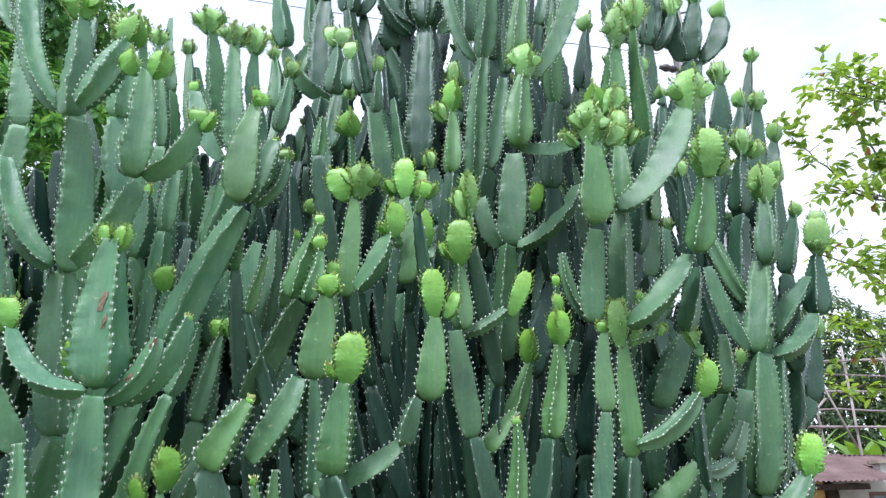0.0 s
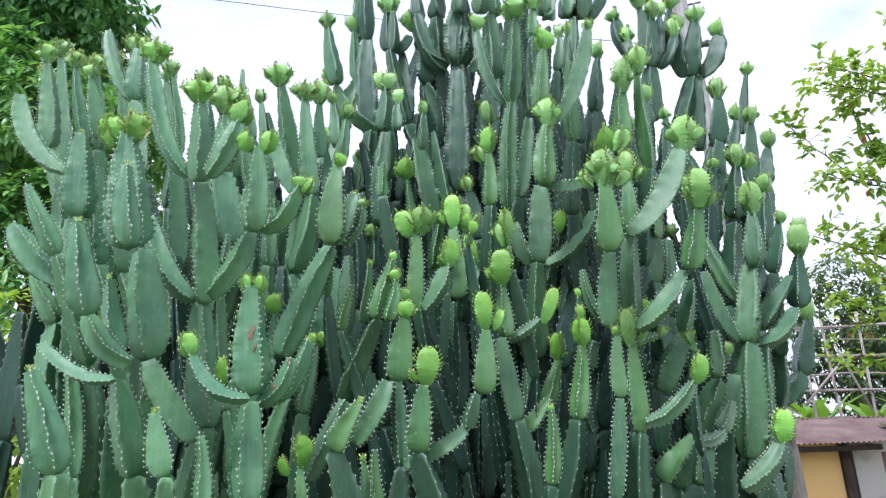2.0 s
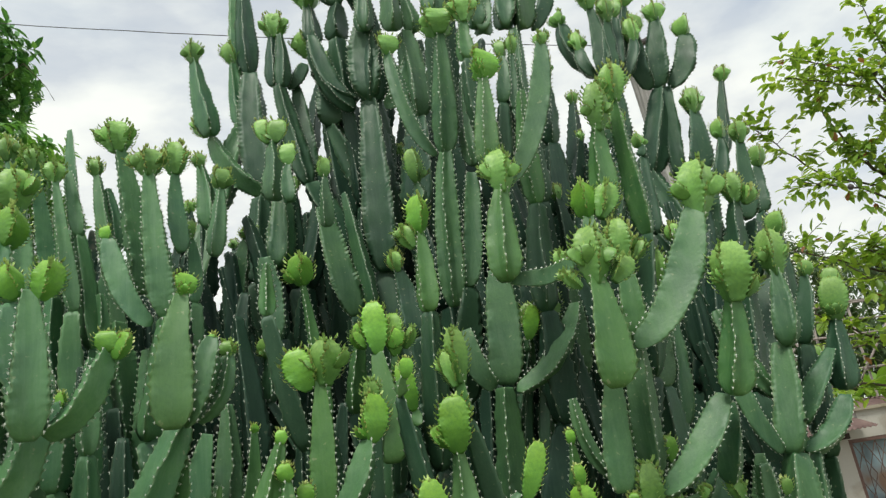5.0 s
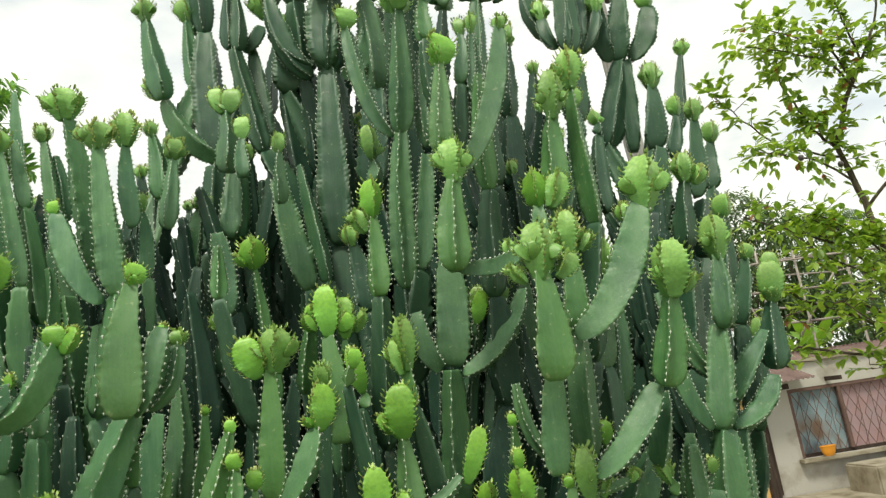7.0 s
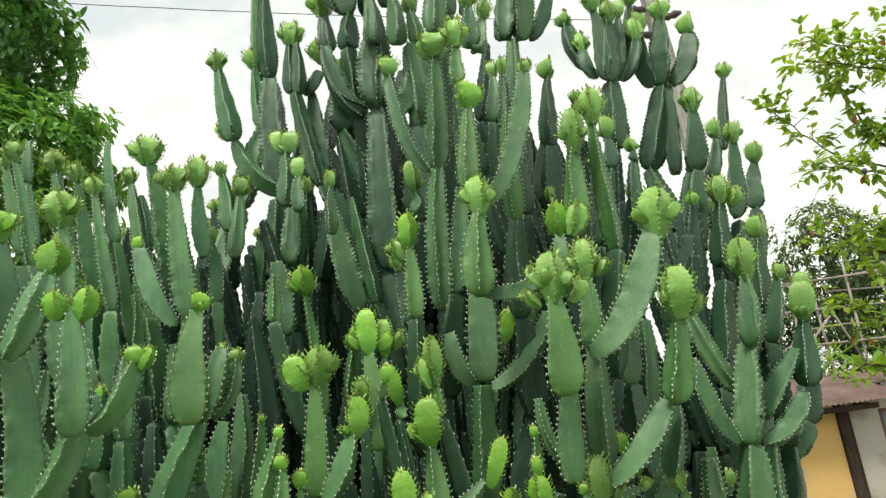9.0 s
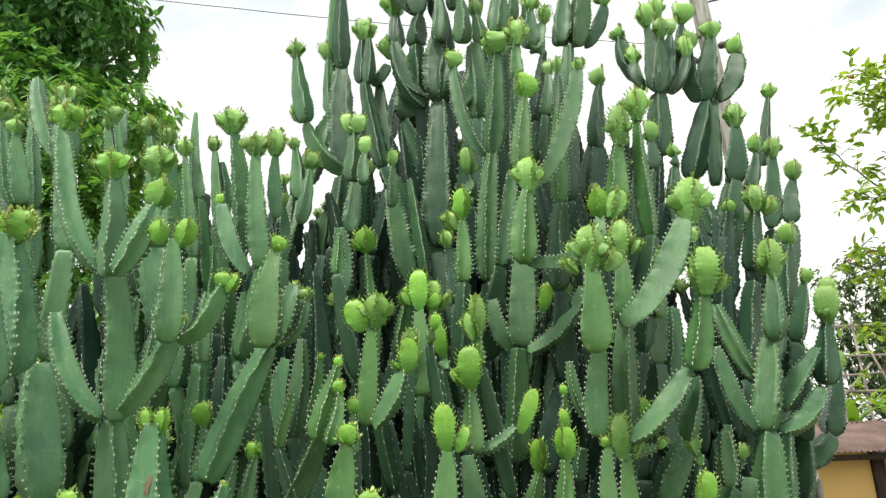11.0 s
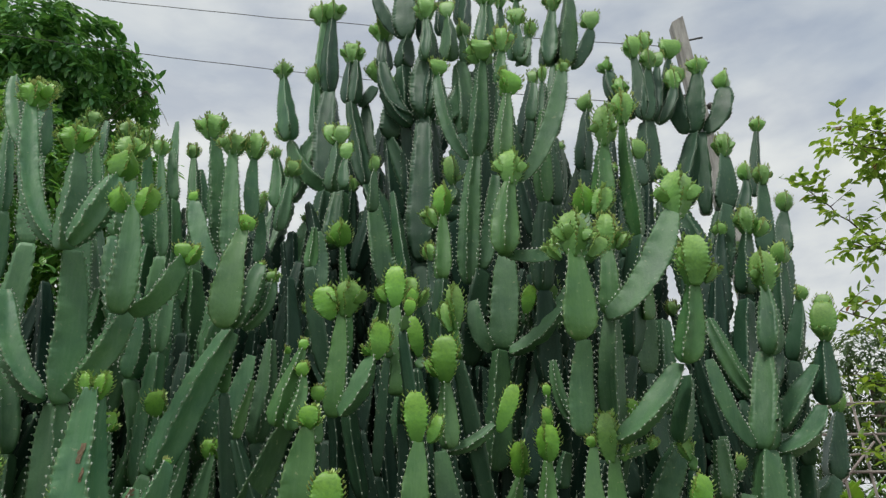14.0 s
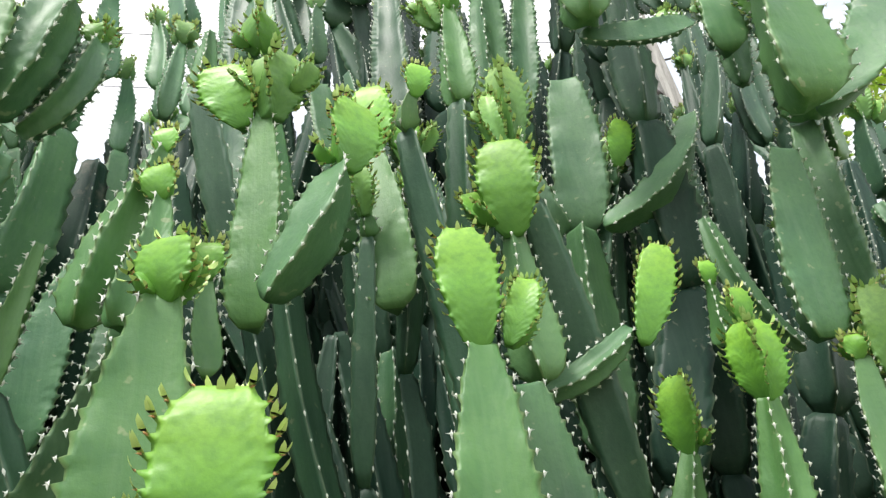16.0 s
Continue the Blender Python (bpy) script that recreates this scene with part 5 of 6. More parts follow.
# ---- ground ----
gv, gf = [], []
GX = [-600, -120, -40, -16, -9, -6, -4, -2.5, -1, 0, 1, 2.5, 4, 6, 9, 16, 40, 120, 600]
for j, gy in enumerate(GX):
    for gx in GX:
        far = max(abs(gx), abs(gy))
        gv.append((gx, gy + 4, 0.0 if far > 30 else noise.noise((gx * 0.6, gy * 0.6, 0)) * 0.03))
nG = len(GX)
for j in range(nG - 1):
    for i in range(nG - 1):
        a = j * nG + i
        gf.append((a, a + 1, a + nG + 1, a + nG))
tagged(mesh_object("ground", gv, gf, (M_GROUND,), smooth=True), "bare earth and patchy grass ground", "ground", kind="structure")


# ---- the utility pole and its wires ----
def utility_pole():
    e = tagged(new("utility_pole"), "weathered grey wooden utility pole with dark insulators", "utility pole")
    e.location = (2.515, 5.5, 0)
    lean = -0.0528
    bm = bmesh.new()
    n = 16
    rings = []
    for i in range(n + 1):
        z = 6.40 * i / n - 0.05 * (i == 0)
        hw = 0.066 - 0.010 * i / n
        off = Vector((lean * z, 0, 0))
        ring = [bm.verts.new(off + Vector((sx * hw * (1 + 0.06 * noise.noise((z * 2, sx, sy))), sy * hw, z + (0.035 * sx if i == n else 0)))) for sx, sy in ((-1, -1), (-0.2, -1.06), (1, -1), (1.06, 0.2), (1, 1), (-1, 1))]
        rings.append(ring)
    for a, b in zip(rings, rings[1:]):
        for k in range(6):
            bm.faces.new((a[k], a[(k + 1) % 6], b[(k + 1) % 6], b[k]))
    bm.faces.new(rings[-1])
    part("post", bm, M_GREYWOOD, e)
    for z, sx, body in ((6.10, -1, 1), (5.78, -1, 0), (5.52, -1, 1), (5.27, -1, 1), (6.17, 1, 0), (5.88, 1, 0), (5.42, 1, 1)):
        x0 = lean * z
        vs, fs = tube_arrays([(x0 + sx * 0.06, -0.02, z), (x0 + sx * 0.20, -0.02, z + 0.025)], [0.010, 0.010], 6)
        mesh_object("pin", vs, fs, (M_WIRE,), parent=e, smooth=True)
        if body:
            vs, fs = tube_arrays([(x0 + sx * (0.075 + 0.03 * i), -0.02, z + 0.007 * i) for i in range(6)], [0.020, 0.036, 0.026, 0.038, 0.026, 0.018], 10)
            mesh_object("insulator", vs, fs, (M_INSUL,), parent=e, smooth=True)
    return e


utility_pole()


def wire(a, b, sag, label, r=0.0040):
    pts = []
    a, b = Vector(a), Vector(b)
    for i in range(41):
        s = i / 40
        p = a.lerp(b, s)
        p.z -= sag * 4 * s * (1 - s) + 0.012 * noise.noise((s * 22, a.z, 0))
        pts.append(p)
    vs, fs = tube_arrays(pts, [r] * 41, 5)
    return tagged(mesh_object("overhead_wire", vs, fs, (M_WIRE,), smooth=True), label, "wire", "overhead wires")


wire((1.98, 5.48, 6.12), (-13.0, 5.6, 9.6), 0.30, "thin black overhead wire tied to the wooden pole")
wire((2.02, 5.48, 5.45), (-13.0, 5.6, 9.4), 0.42, "thin black overhead wire below another one")


# ---- trees ----
def on_ball(rng):
    while True:
        v = Vector((rng.uniform(-1, 1), rng.uniform(-1, 1), rng.uniform(-1, 1)))
        if 0.05 < v.length < 1:
            return v.normalized()


def whorls(name, owner, blobs, length, width, per, mat, seed, droop=0.35, cuts=LEAF_PLAIN):
    """A crown of leaf whorls over several uneven lobes, as one mesh."""
    rng = random.Random(seed)
    vs, fs = [], []
    for cx, cy, cz, rx, ry, rz, n in blobs:
        for _ in range(n):
            d = on_ball(rng)
            lump = 0.80 + 0.36 * noise.noise((d.x * 2.3 + cx, d.y * 2.3, d.z * 2.3 + cz)) + 0.10 * noise.noise((d.x * 7, d.y * 7 + cz, d.z * 7))
            k = lump * (1.0 if rng.random() > 0.3 else rng.uniform(0.6, 0.95))
            p = Vector((cx + d.x * rx * k, cy + d.y * ry * k, cz + d.z * rz * k))
            out = (d + Vector((rng.uniform(-0.4, 0.4), rng.uniform(-0.4, 0.4), rng.uniform(0.0, 0.5)))).normalized()
            u = out.orthogonal().normalized()
            w = out.cross(u)
            m = rng.randint(per - 2, per + 2)
            for i in range(m):
                a = 2 * math.pi * i / m + rng.uniform(-0.3, 0.3)
                way = (u * math.cos(a) + w * math.sin(a) + out * rng.uniform(0.2, 0.9) - Vector((0, 0, droop))).normalized()
                l = length * rng.uniform(0.65, 1.15)
                add_leaf(vs, fs, p + out * rng.uniform(-0.06, 0.05), way, (Vector((0, 0, 1)) + out * 0.4).normalized(), l, width * rng.uniform(0.8, 1.15), rng.uniform(0.15, 0.45), cuts=cuts)
    return mesh_object(name, [v - owner.location for v in vs], fs, (mat,), parent=owner)


def limb(name, owner, pts, r0, r1, mat, sides=8, rng=None):
    n = len(pts)
    vs, fs = tube_arrays(pts, [r0 + (r1 - r0) * i / (n - 1) for i in range(n)], sides, 0.15, rng or random.Random(1))
    return mesh_object(name, [v - owner.location for v in vs], fs, (mat,), parent=owner, smooth=True)


def big_tree():
    e = tagged(new("tree"), "large dense tree with glossy dark green leaves", "tree")
    e.location = (-7.4, 9.2, 0)
    limb("trunk", e, [(-7.4, 9.2, -0.05), (-7.35, 9.15, 1.5), (-7.5, 9.2, 3.2), (-7.3, 9.1, 5.0), (-7.2, 9.1, 6.8)], 0.26, 0.12, M_TWIG, 10)
    for q in ((-6.0, 8.6, 6.4), (-8.8, 9.4, 6.6), (-7.0, 9.3, 9.0), (-6.1, 8.8, 4.6), (-8.6, 8.6, 4.2)):
        limb("branch", e, [(-7.4, 9.15, q[2] - 2.0), ((-7.4 + q[0]) / 2, (9.15 + q[1]) / 2, q[2] - 0.9), q], 0.10, 0.03, M_TWIG, 6)
    whorls("crown", e, ((-8.2, 9.2, 8.6, 3.1, 2.4, 2.5, 1500), (-6.2, 8.5, 8.3, 1.65, 1.4, 1.3, 760), (-6.25, 8.3, 7.1, 1.35, 1.2, 0.9, 360), (-11.4, 9.5, 9.0, 3.0, 2.0, 3.2, 400), (-8.2, 9.0, 6.6, 3.0, 2.0, 1.5, 620)), 0.205, 0.080, 8, M_MANGO, 21, 0.22)
    return e


def low_tree():
    e = tagged(new("tree"), "leafy green tree behind the clump", "tree")
    e.location = (-5.6, 8.2, 0)
    limb("trunk", e, [(-5.6, 8.2, -0.05), (-5.5, 8.15, 1.4), (-5.7, 8.2, 3.0), (-5.5, 8.2, 4.4)], 0.16, 0.07, M_TWIG, 8)
    for q in ((-4.6, 7.8, 5.2), (-6.6, 8.4, 5.4), (-5.4, 8.6, 5.8), (-4.8, 8.0, 3.6), (-6.4, 7.7, 3.4)):
        limb("branch", e, [(-5.55, 8.2, q[2] - 1.6), ((-5.55 + q[0]) / 2, (8.2 + q[1]) / 2, q[2] - 0.7), q], 0.06, 0.02, M_TWIG, 6)
    whorls("crown", e, ((-5.6, 8.0, 6.0, 2.2, 1.6, 1.4, 1250), (-5.3, 7.8, 3.8, 2.4, 1.5, 1.9, 1000), (-8.2, 8.2, 4.4, 2.4, 1.5, 2.6, 500), (-3.9, 8.1, 3.5, 1.1, 1.0, 1.8, 380)), 0.175, 0.070, 8, M_MANGOLOW, 22, 0.18)
    limb("dangling_twig", e, [(-4.9, 8.0, 7.2), (-4.5, 7.8, 7.45), (-4.09, 7.6, 7.51), (-3.95, 7.6, 7.33), (-3.82, 7.6, 7.15), (-3.72, 7.6, 6.95)], 0.007, 0.0025, M_TWIG, 5)
    return e


M_MANGOLOW = leaf_material("leaf_green", (0.056, 0.170, 0.052), (0.110, 0.280, 0.074), (0.24, 0.44, 0.12), 0.32, 0.35)


def shrub(x, y, h, r, n, seed):
    e = tagged(new("shrub"), "bright green leafy shrub beside the clump", "shrub")
    e.location = (x, y, 0)
    for k in range(4):
        a = k * 1.7
        limb("branch", e, [(x, y, -0.02), (x + 0.15 * math.cos(a), y + 0.15 * math.sin(a), h * 0.45), (x + r * 0.6 * math.cos(a), y + r * 0.6 * math.sin(a), h * 0.85)], 0.035, 0.012, M_TWIG, 6)
    whorls("foliage", e, ((x, y, h * 0.72, r, r * 0.9, h * 0.32, n), (x + 0.2, y, h * 0.4, r * 0.9, r * 0.8, h * 0.3, n // 2)), 0.17, 0.05, 7, M_SPRIG, seed)
    return e


big_tree()
low_tree()
shrub(-3.6, 5.6, 3.0, 0.75, 110, 31)
shrub(-4.4, 6.2, 3.6, 0.9, 110, 32)
flower = tagged(new("withered_foliage"), "hanging bunch of withered orange-red leaves on the tree", "leaves")
flower.location = (-5.38, 6.20, 6.24)
whorls("foliage", flower, ((-5.35, 6.20, 6.21, 0.07, 0.07, 0.09, 6), (-5.50, 6.20, 6.42, 0.05, 0.05, 0.07, 3)), 0.085, 0.04, 6, M_ORANGE, 41, 0.7)
limb("stalk", flower, [(-5.38, 6.20, 6.24), (-5.43, 6.50, 6.54), (-5.48, 7.20, 6.84)], 0.006, 0.012, M_TWIG, 5)


def young_tree():
    """The small open tree beside the clump, with thin limbs and light leaves."""
    e = tagged(new("small_tree"), "slender young tree with light green leaves and thin branches", "tree")
    e.location = (3.86, 4.65, 0)
    rng = random.Random(51)
    lv, lf, ov, of = [], [], [], []

    def grow(pts, r0, r1, bare):
        pts = [Vector(p) for p in pts]
        fine = []
        for a, b in zip(pts, pts[1:]):
            fine.extend(a.lerp(b, i / 4) + Vector((rng.uniform(-1, 1), rng.uniform(-1, 1), rng.uniform(-1, 1))) * 0.006 for i in range(4))
        fine.append(pts[-1])
        limb("trunk" if r0 > 0.03 else "branch", e, fine, r0, r1, M_TWIG, 6, rng)
        n = len(fine)
        for i in range(n):
            if i / n < bare:
                continue
            for _ in range(3 if fine[i].z > 2.6 else 2):
                tw = Vector((rng.uniform(-1, 1), rng.uniform(-1, 0.7), rng.uniform(-0.5, 0.9))).normalized()
                tl = rng.uniform(0.08, 0.27)
                q = fine[i]
                for k in range(rng.randint(5, 10)):
                    s = rng.uniform(0.2, 1.0)
                    way = (tw * 0.7 + Vector((rng.uniform(-1, 1), rng.uniform(-1, 1), rng.uniform(-0.7, 0.5)))).normalized()
                    tv, tf = (ov, of) if rng.random() < 0.012 else (lv, lf)
                    add_leaf(tv, tf, q + tw * tl * s, way, Vector((rng.uniform(-0.3, 0.3), rng.uniform(-0.3, 0.3), 1)).normalized(), rng.uniform(0.042, 0.085), rng.uniform(0.028, 0.046), rng.uniform(0.0, 0.35))
                if rng.random() < 0.5:
                    limb("twig", e, [q, q + tw * tl * 0.5, q + tw * tl], 0.0028, 0.0012, M_TWIG, 4, rng)

    grow([(3.86, 4.65, -0.03), (3.71, 4.51, 0.82), (3.54, 4.43, 2.07), (3.36, 4.40, 2.77), (3.31, 4.40, 3.13), (3.22, 4.40, 3.53), (3.32, 4.33, 3.82), (3.45, 4.26, 4.06), (3.63, 4.26, 4.32), (3.74, 4.26, 4.64)], 0.035, 0.006, 0.45)
    grow([(3.22, 4.40, 3.53), (3.04, 4.33, 3.63), (2.95, 4.26, 3.72), (2.85, 4.26, 3.95), (2.88, 4.26, 4.18)], 0.011, 0.004, 0.0)
    grow([(3.24, 4.40, 3.46), (3.09, 4.40, 3.49), (2.82, 4.40, 3.58), (2.56, 4.33, 3.77), (2.35, 4.26, 3.95)], 0.010, 0.003, 0.55)
    grow([(3.28, 4.40, 3.29), (2.95, 4.26, 3.42), (2.70, 4.19, 3.45), (2.52, 4.19, 3.50)], 0.009, 0.003, 0.35)
    grow([(3.32, 4.40, 3.10), (3.53, 4.26, 3.32), (3.63, 4.26, 3.67), (3.76, 4.19, 4.08), (3.95, 4.12, 4.43)], 0.012, 0.004, 0.2)
    grow([(3.39, 4.29, 3.93), (3.21, 4.19, 4.13), (2.90, 4.12, 4.24), (2.66, 4.12, 4.32)], 0.009, 0.003, 0.15)
    grow([(3.39, 4.29, 3.90), (3.11, 4.12, 4.04), (2.84, 4.09, 4.10), (2.54, 4.05, 4.15)], 0.009, 0.003, 0.1)
    grow([(3.46, 4.40, 2.49), (3.11, 4.26, 2.63), (2.79, 4.12, 2.74), (2.57, 4.12, 2.93)], 0.010, 0.003, 0.1)
    grow([(3.60, 4.47, 1.80), (3.24, 4.12, 2.14), (2.90, 4.05, 2.32), (2.70, 3.98, 2.46)], 0.010, 0.003, 0.1)
    grow([(3.49, 4.40, 2.42), (3.53, 4.12, 2.79), (3.39, 3.91, 3.11)], 0.010, 0.003, 0.1)
    grow([(3.54, 4.43, 2.07), (3.32, 4.26, 2.35), (3.13, 4.12, 2.43), (2.93, 4.12, 2.63)], 0.009, 0.003, 0.1)
    grow([(3.46, 4.26, 4.08), (3.35, 4.19, 4.36), (3.27, 4.12, 4.64)], 0.008, 0.003, 0.1)
    grow([(3.63, 4.47, 1.52), (3.81, 4.05, 2.07), (3.74, 3.84, 2.63)], 0.010, 0.003, 0.2)
    grow([(3.60, 4.46, 1.66), (3.35, 4.26, 2.00), (3.07, 4.19, 2.07), (2.84, 4.12, 2.10)], 0.009, 0.003, 0.1)
    grow([(3.39, 4.40, 2.70), (3.18, 4.26, 2.88), (2.93, 4.19, 2.93), (2.74, 4.12, 2.99)], 0.009, 0.003, 0.1)
    grow([(3.49, 4.40, 2.35), (3.63, 4.19, 2.63), (3.76, 4.05, 2.97)], 0.009, 0.003, 0.1)
    grow([(3.53, 4.42, 2.1), (3.0, 4.35, 2.4), (2.65, 4.3, 2.54), (2.4, 4.3, 2.7)], 0.012, 0.004, 0.2)
    grow([(3.42, 4.40, 2.5), (3.0, 4.3, 2.85), (2.7, 4.3, 2.98), (2.4, 4.3, 3.1)], 0.012, 0.004, 0.2)
    grow([(3.58, 4.45, 1.8), (3.0, 4.3, 2.15), (2.55, 4.3, 2.26), (2.38, 4.3, 2.2)], 0.012, 0.004, 0.2)
    grow([(3.52, 4.42, 2.2), (2.9, 4.2, 2.5), (2.45, 4.2, 2.45)], 0.011, 0.004, 0.2)
    grow([(3.36, 4.40, 2.77), (3.0, 4.2, 2.95), (2.8, 4.2, 3.05)], 0.010, 0.004, 0.1)
    mesh_object("foliage", [v - e.location for v in lv], lf, (M_SPRIG,), parent=e)
    if ov:
        tagged(mesh_object("withered_leaves", [v - e.location for v in ov], of, (M_ORANGE,), parent=e), "orange withered leaves")
    for p in ((3.06, 4.19, 3.35), (3.18, 4.12, 4.15), (2.74, 4.09, 3.39)):
        vs, fs = tube_arrays([Vector(p) + Vector((0, 0, dz)) for dz in (-0.02, -0.014, 0.0, 0.014, 0.02)], [0.004, 0.014, 0.019, 0.014, 0.004], 8)
        mesh_object("fruit", [v - e.location for v in vs], fs, (M_INSUL,), parent=e, smooth=True)


young_tree()


def dead_trunk():
    pts = [(1.55, 3.30, -0.05), (1.545, 3.29, 0.5), (1.53, 3.28, 1.0), (1.515, 3.27, 1.4), (1.505, 3.265, 1.66), (1.495, 3.26, 1.84)]
    rng = random.Random(5)
    vs, fs = tube_arrays(pts, [0.085, 0.072, 0.064, 0.058, 0.055, 0.035], 14, 0.25, rng)
    e = tagged(mesh_object("dead_trunk", vs, fs, (M_BARK,), smooth=True), "weathered pale grey dead tree trunk", "tree trunk")
    vs, fs = tube_arrays([(1.51, 3.25, 1.62), (1.545, 3.235, 1.74), (1.555, 3.23, 1.83)], [0.026, 0.020, 0.010], 8, 0.2, rng)
    mesh_object("stub", vs, fs, (M_BARK,), parent=e, smooth=True)


dead_trunk()


# ---- the old house ----
def corrugated(name, parent, x0, x1, y0, z0, y1, z1, mat, pitch=0.085, label=""):
    """A corrugated sheet sloping from its eave (y0, z0) up to (y1, z1), with some thickness."""
    n = int((x1 - x0) / pitch * 4)
    vs, fs = [], []
    rows = 5
    for layer in (0, 1):
        for j in range(rows + 1):
            s = j / rows
            for i in range(n + 1):
                x = x0 + (x1 - x0) * i / n
                h = 0.014 * math.sin(2 * math.pi * i / 4) + 0.010 * noise.noise((x * 0.8, s * 3, z0)) * 2
                vs.append((x, y0 + (y1 - y0) * s, z0 + (z1 - z0) * s + h - 0.004 * layer))
    m = (rows + 1) * (n + 1)
    for j in range(rows):
        for i in range(n):
            a = j * (n + 1) + i
            fs.append((a, a + 1, a + n + 2, a + n + 1))
            fs.append((m + a, m + a + n + 1, m + a + n + 2, m + a + 1))
    for i in range(n):
        fs.append((i, m + i, m + i + 1, i + 1))
    return tagged(mesh_object(name, vs, fs, (mat,), parent=parent), label)


def house():
    e = tagged(new("house"), "low old house with ochre walls and rusty corrugated roof", "house")
    part("wall", box_bm(1.4, 12.0, -0.1, 6.08, 12.2, 1.92, 0.01), M_YELLOW, e, "stained ochre plaster wall")
    for k, (x0, z0, x1, z1) in enumerate(((6.24, -0.1, 6.78, 1.95), (6.78, -0.1, 8.95, 0.60), (6.78, 1.74, 8.95, 1.95), (8.95, -0.1, 11.5, 1.95))):
        part("wall", box_bm(x0, 12.02, z0, x1, 12.22, z1), M_GREYWALL, e, "dirty grey plaster wall")
    part("parapet", box_bm(7.05, 12.02, 1.95, 11.5, 12.22, 2.16), M_GREYWALL, e)
    part("wall", box_bm(1.4, 12.2, -0.1, 1.6, 17.0, 2.3), M_YELLOW, e)
    part("wall", box_bm(11.3, 12.22, -0.1, 11.5, 17.0, 2.3), M_GREYWALL, e)
    part("wall", box_bm(1.6, 16.8, -0.1, 11.3, 17.0, 2.3), M_GREYWALL, e)
    part("post", box_bm(6.085, 11.93, -0.05, 6.235, 12.06, 1.86, 0.012), M_DARKWOOD, e, "dark leaning timber post")
    part("post", box_bm(6.25, 11.97, 0.1, 6.29, 12.015, 1.78, 0.006), M_DARKWOOD, e)
    part("fascia_board", box_bm(1.3, 11.60, 1.77, 6.6, 11.64, 1.86, 0.008), M_DARKWOOD, e)
    part("coping", box_bm(7.0, 11.96, 2.16, 11.6, 12.28, 2.22, 0.01), M_CONC, e)
    for i in range(9):
        x = 2.0 + i * 1.1
        part("rafter", box_bm(x, 11.62, 1.80, x + 0.06, 12.8, 1.87), M_DARKWOOD, e)
    corrugated("roof_sheet", e, 4.6, 7.02, 11.48, 1.90, 13.25, 2.40, M_ROOF, label="faded maroon corrugated sheet")
    corrugated("roof_sheet", e, 1.2, 4.7, 11.50, 1.93, 13.30, 2.44, M_TIN, label="bare pinkish corrugated sheet")
    corrugated("roof_sheet", e, 1.2, 6.15, 13.20, 2.43, 14.6, 2.92, M_TIN, label="pale weathered corrugated sheet")
    corrugated("roof_sheet", e, 6.1, 11.8, 13.15, 2.37, 17.2, 2.30, M_ROOF)
    corrugated("roof_sheet", e, 7.06, 11.8, 12.3, 2.13, 13.2, 2.36, M_ROOF)
    corrugated("roof_sheet", e, 1.2, 6.15, 14.5, 2.90, 17.2, 2.30, M_TIN)
    win = part("window", box_bm(6.78, 12.10, 0.60, 8.95, 12.16, 0.66), M_DARKWOOD, e, "rusty grilled window")
    for x0, x1, z0, z1 in ((6.78, 6.84, 0.60, 1.74), (8.89, 8.95, 0.60, 1.74), (6.84, 8.89, 1.68, 1.74), (7.69, 7.75, 0.66, 1.68)):
        part("frame", box_bm(x0, 12.03, z0, x1, 12.10, z1, 0.006), M_RUST, win)
    part("pane", box_bm(6.84, 12.12, 0.66, 7.69, 12.13, 1.68), M_PANE, win)
    part("pane", box_bm(7.75, 12.12, 0.66, 8.89, 12.13, 1.68), M_CURTAIN, win, "pane with faded cloth behind")
    bm = bmesh.new()
    for k in range(11):
        for sg in (1, -1):
            x0 = 6.86 + k * 0.185
            x1 = x0 + sg * 0.5
            lo, hi = max(6.85, min(x0, x1)), min(8.88, max(x0, x1))
            if hi - lo < 0.1:
                continue
            vs, fs = tube_arrays([(x0, 12.06, 0.67), ((x0 + x1) / 2, 12.055, 1.17), (x0, 12.06, 1.67)], [0.0065] * 3, 5)
            base = [bm.verts.new(v) for v in vs]
            for f in fs:
                bm.faces.new([base[i] for i in f])
    for k in range(8):
        vs, fs = tube_arrays([(6.98 + k * 0.26, 12.05, 0.67), (6.98 + k * 0.26, 12.05, 1.67)], [0.0055] * 2, 5)
        base = [bm.verts.new(v) for v in vs]
        for f in fs:
            bm.faces.new([base[i] for i in f])
    part("grille", bm, M_RUST, win)
    part("window_sill", box_bm(6.7, 11.86, 0.54, 9.05, 12.02, 0.60, 0.01), M_CONC, e)
    return e


house()
tank = box_bm(7.25, 10.9, -0.05, 9.4, 11.7, 0.48, 0.03)
me_t = part("concrete_tank", tank, M_CONC, None)
tagged(me_t, "low mossy concrete tank under the window", "tank")
bw = bmesh.new()
rings = []
for r, z in ((0.09, 0.0), (0.13, 0.05), (0.155, 0.13), (0.175, 0.16), (0.165, 0.165), (0.145, 0.13), (0.115, 0.06), (0.09, 0.03)):
    rings.append([bw.verts.new((7.20 + 0.85 * r * math.cos(a * math.pi / 10), 11.93 + 0.42 * r * math.sin(a * math.pi / 10), 0.602 + z)) for a in range(20)])
for ra, rb in zip(rings, rings[1:]):
    for k in range(20):
        bw.faces.new((ra[k], ra[(k + 1) % 20], rb[(k + 1) % 20], rb[k]))
bw.faces.new(rings[0][::-1])
bw.faces.new(rings[-1])
tagged(part("basin", bw, M_ORANGEPL, None), "orange plastic basin on the window sill", "basin")
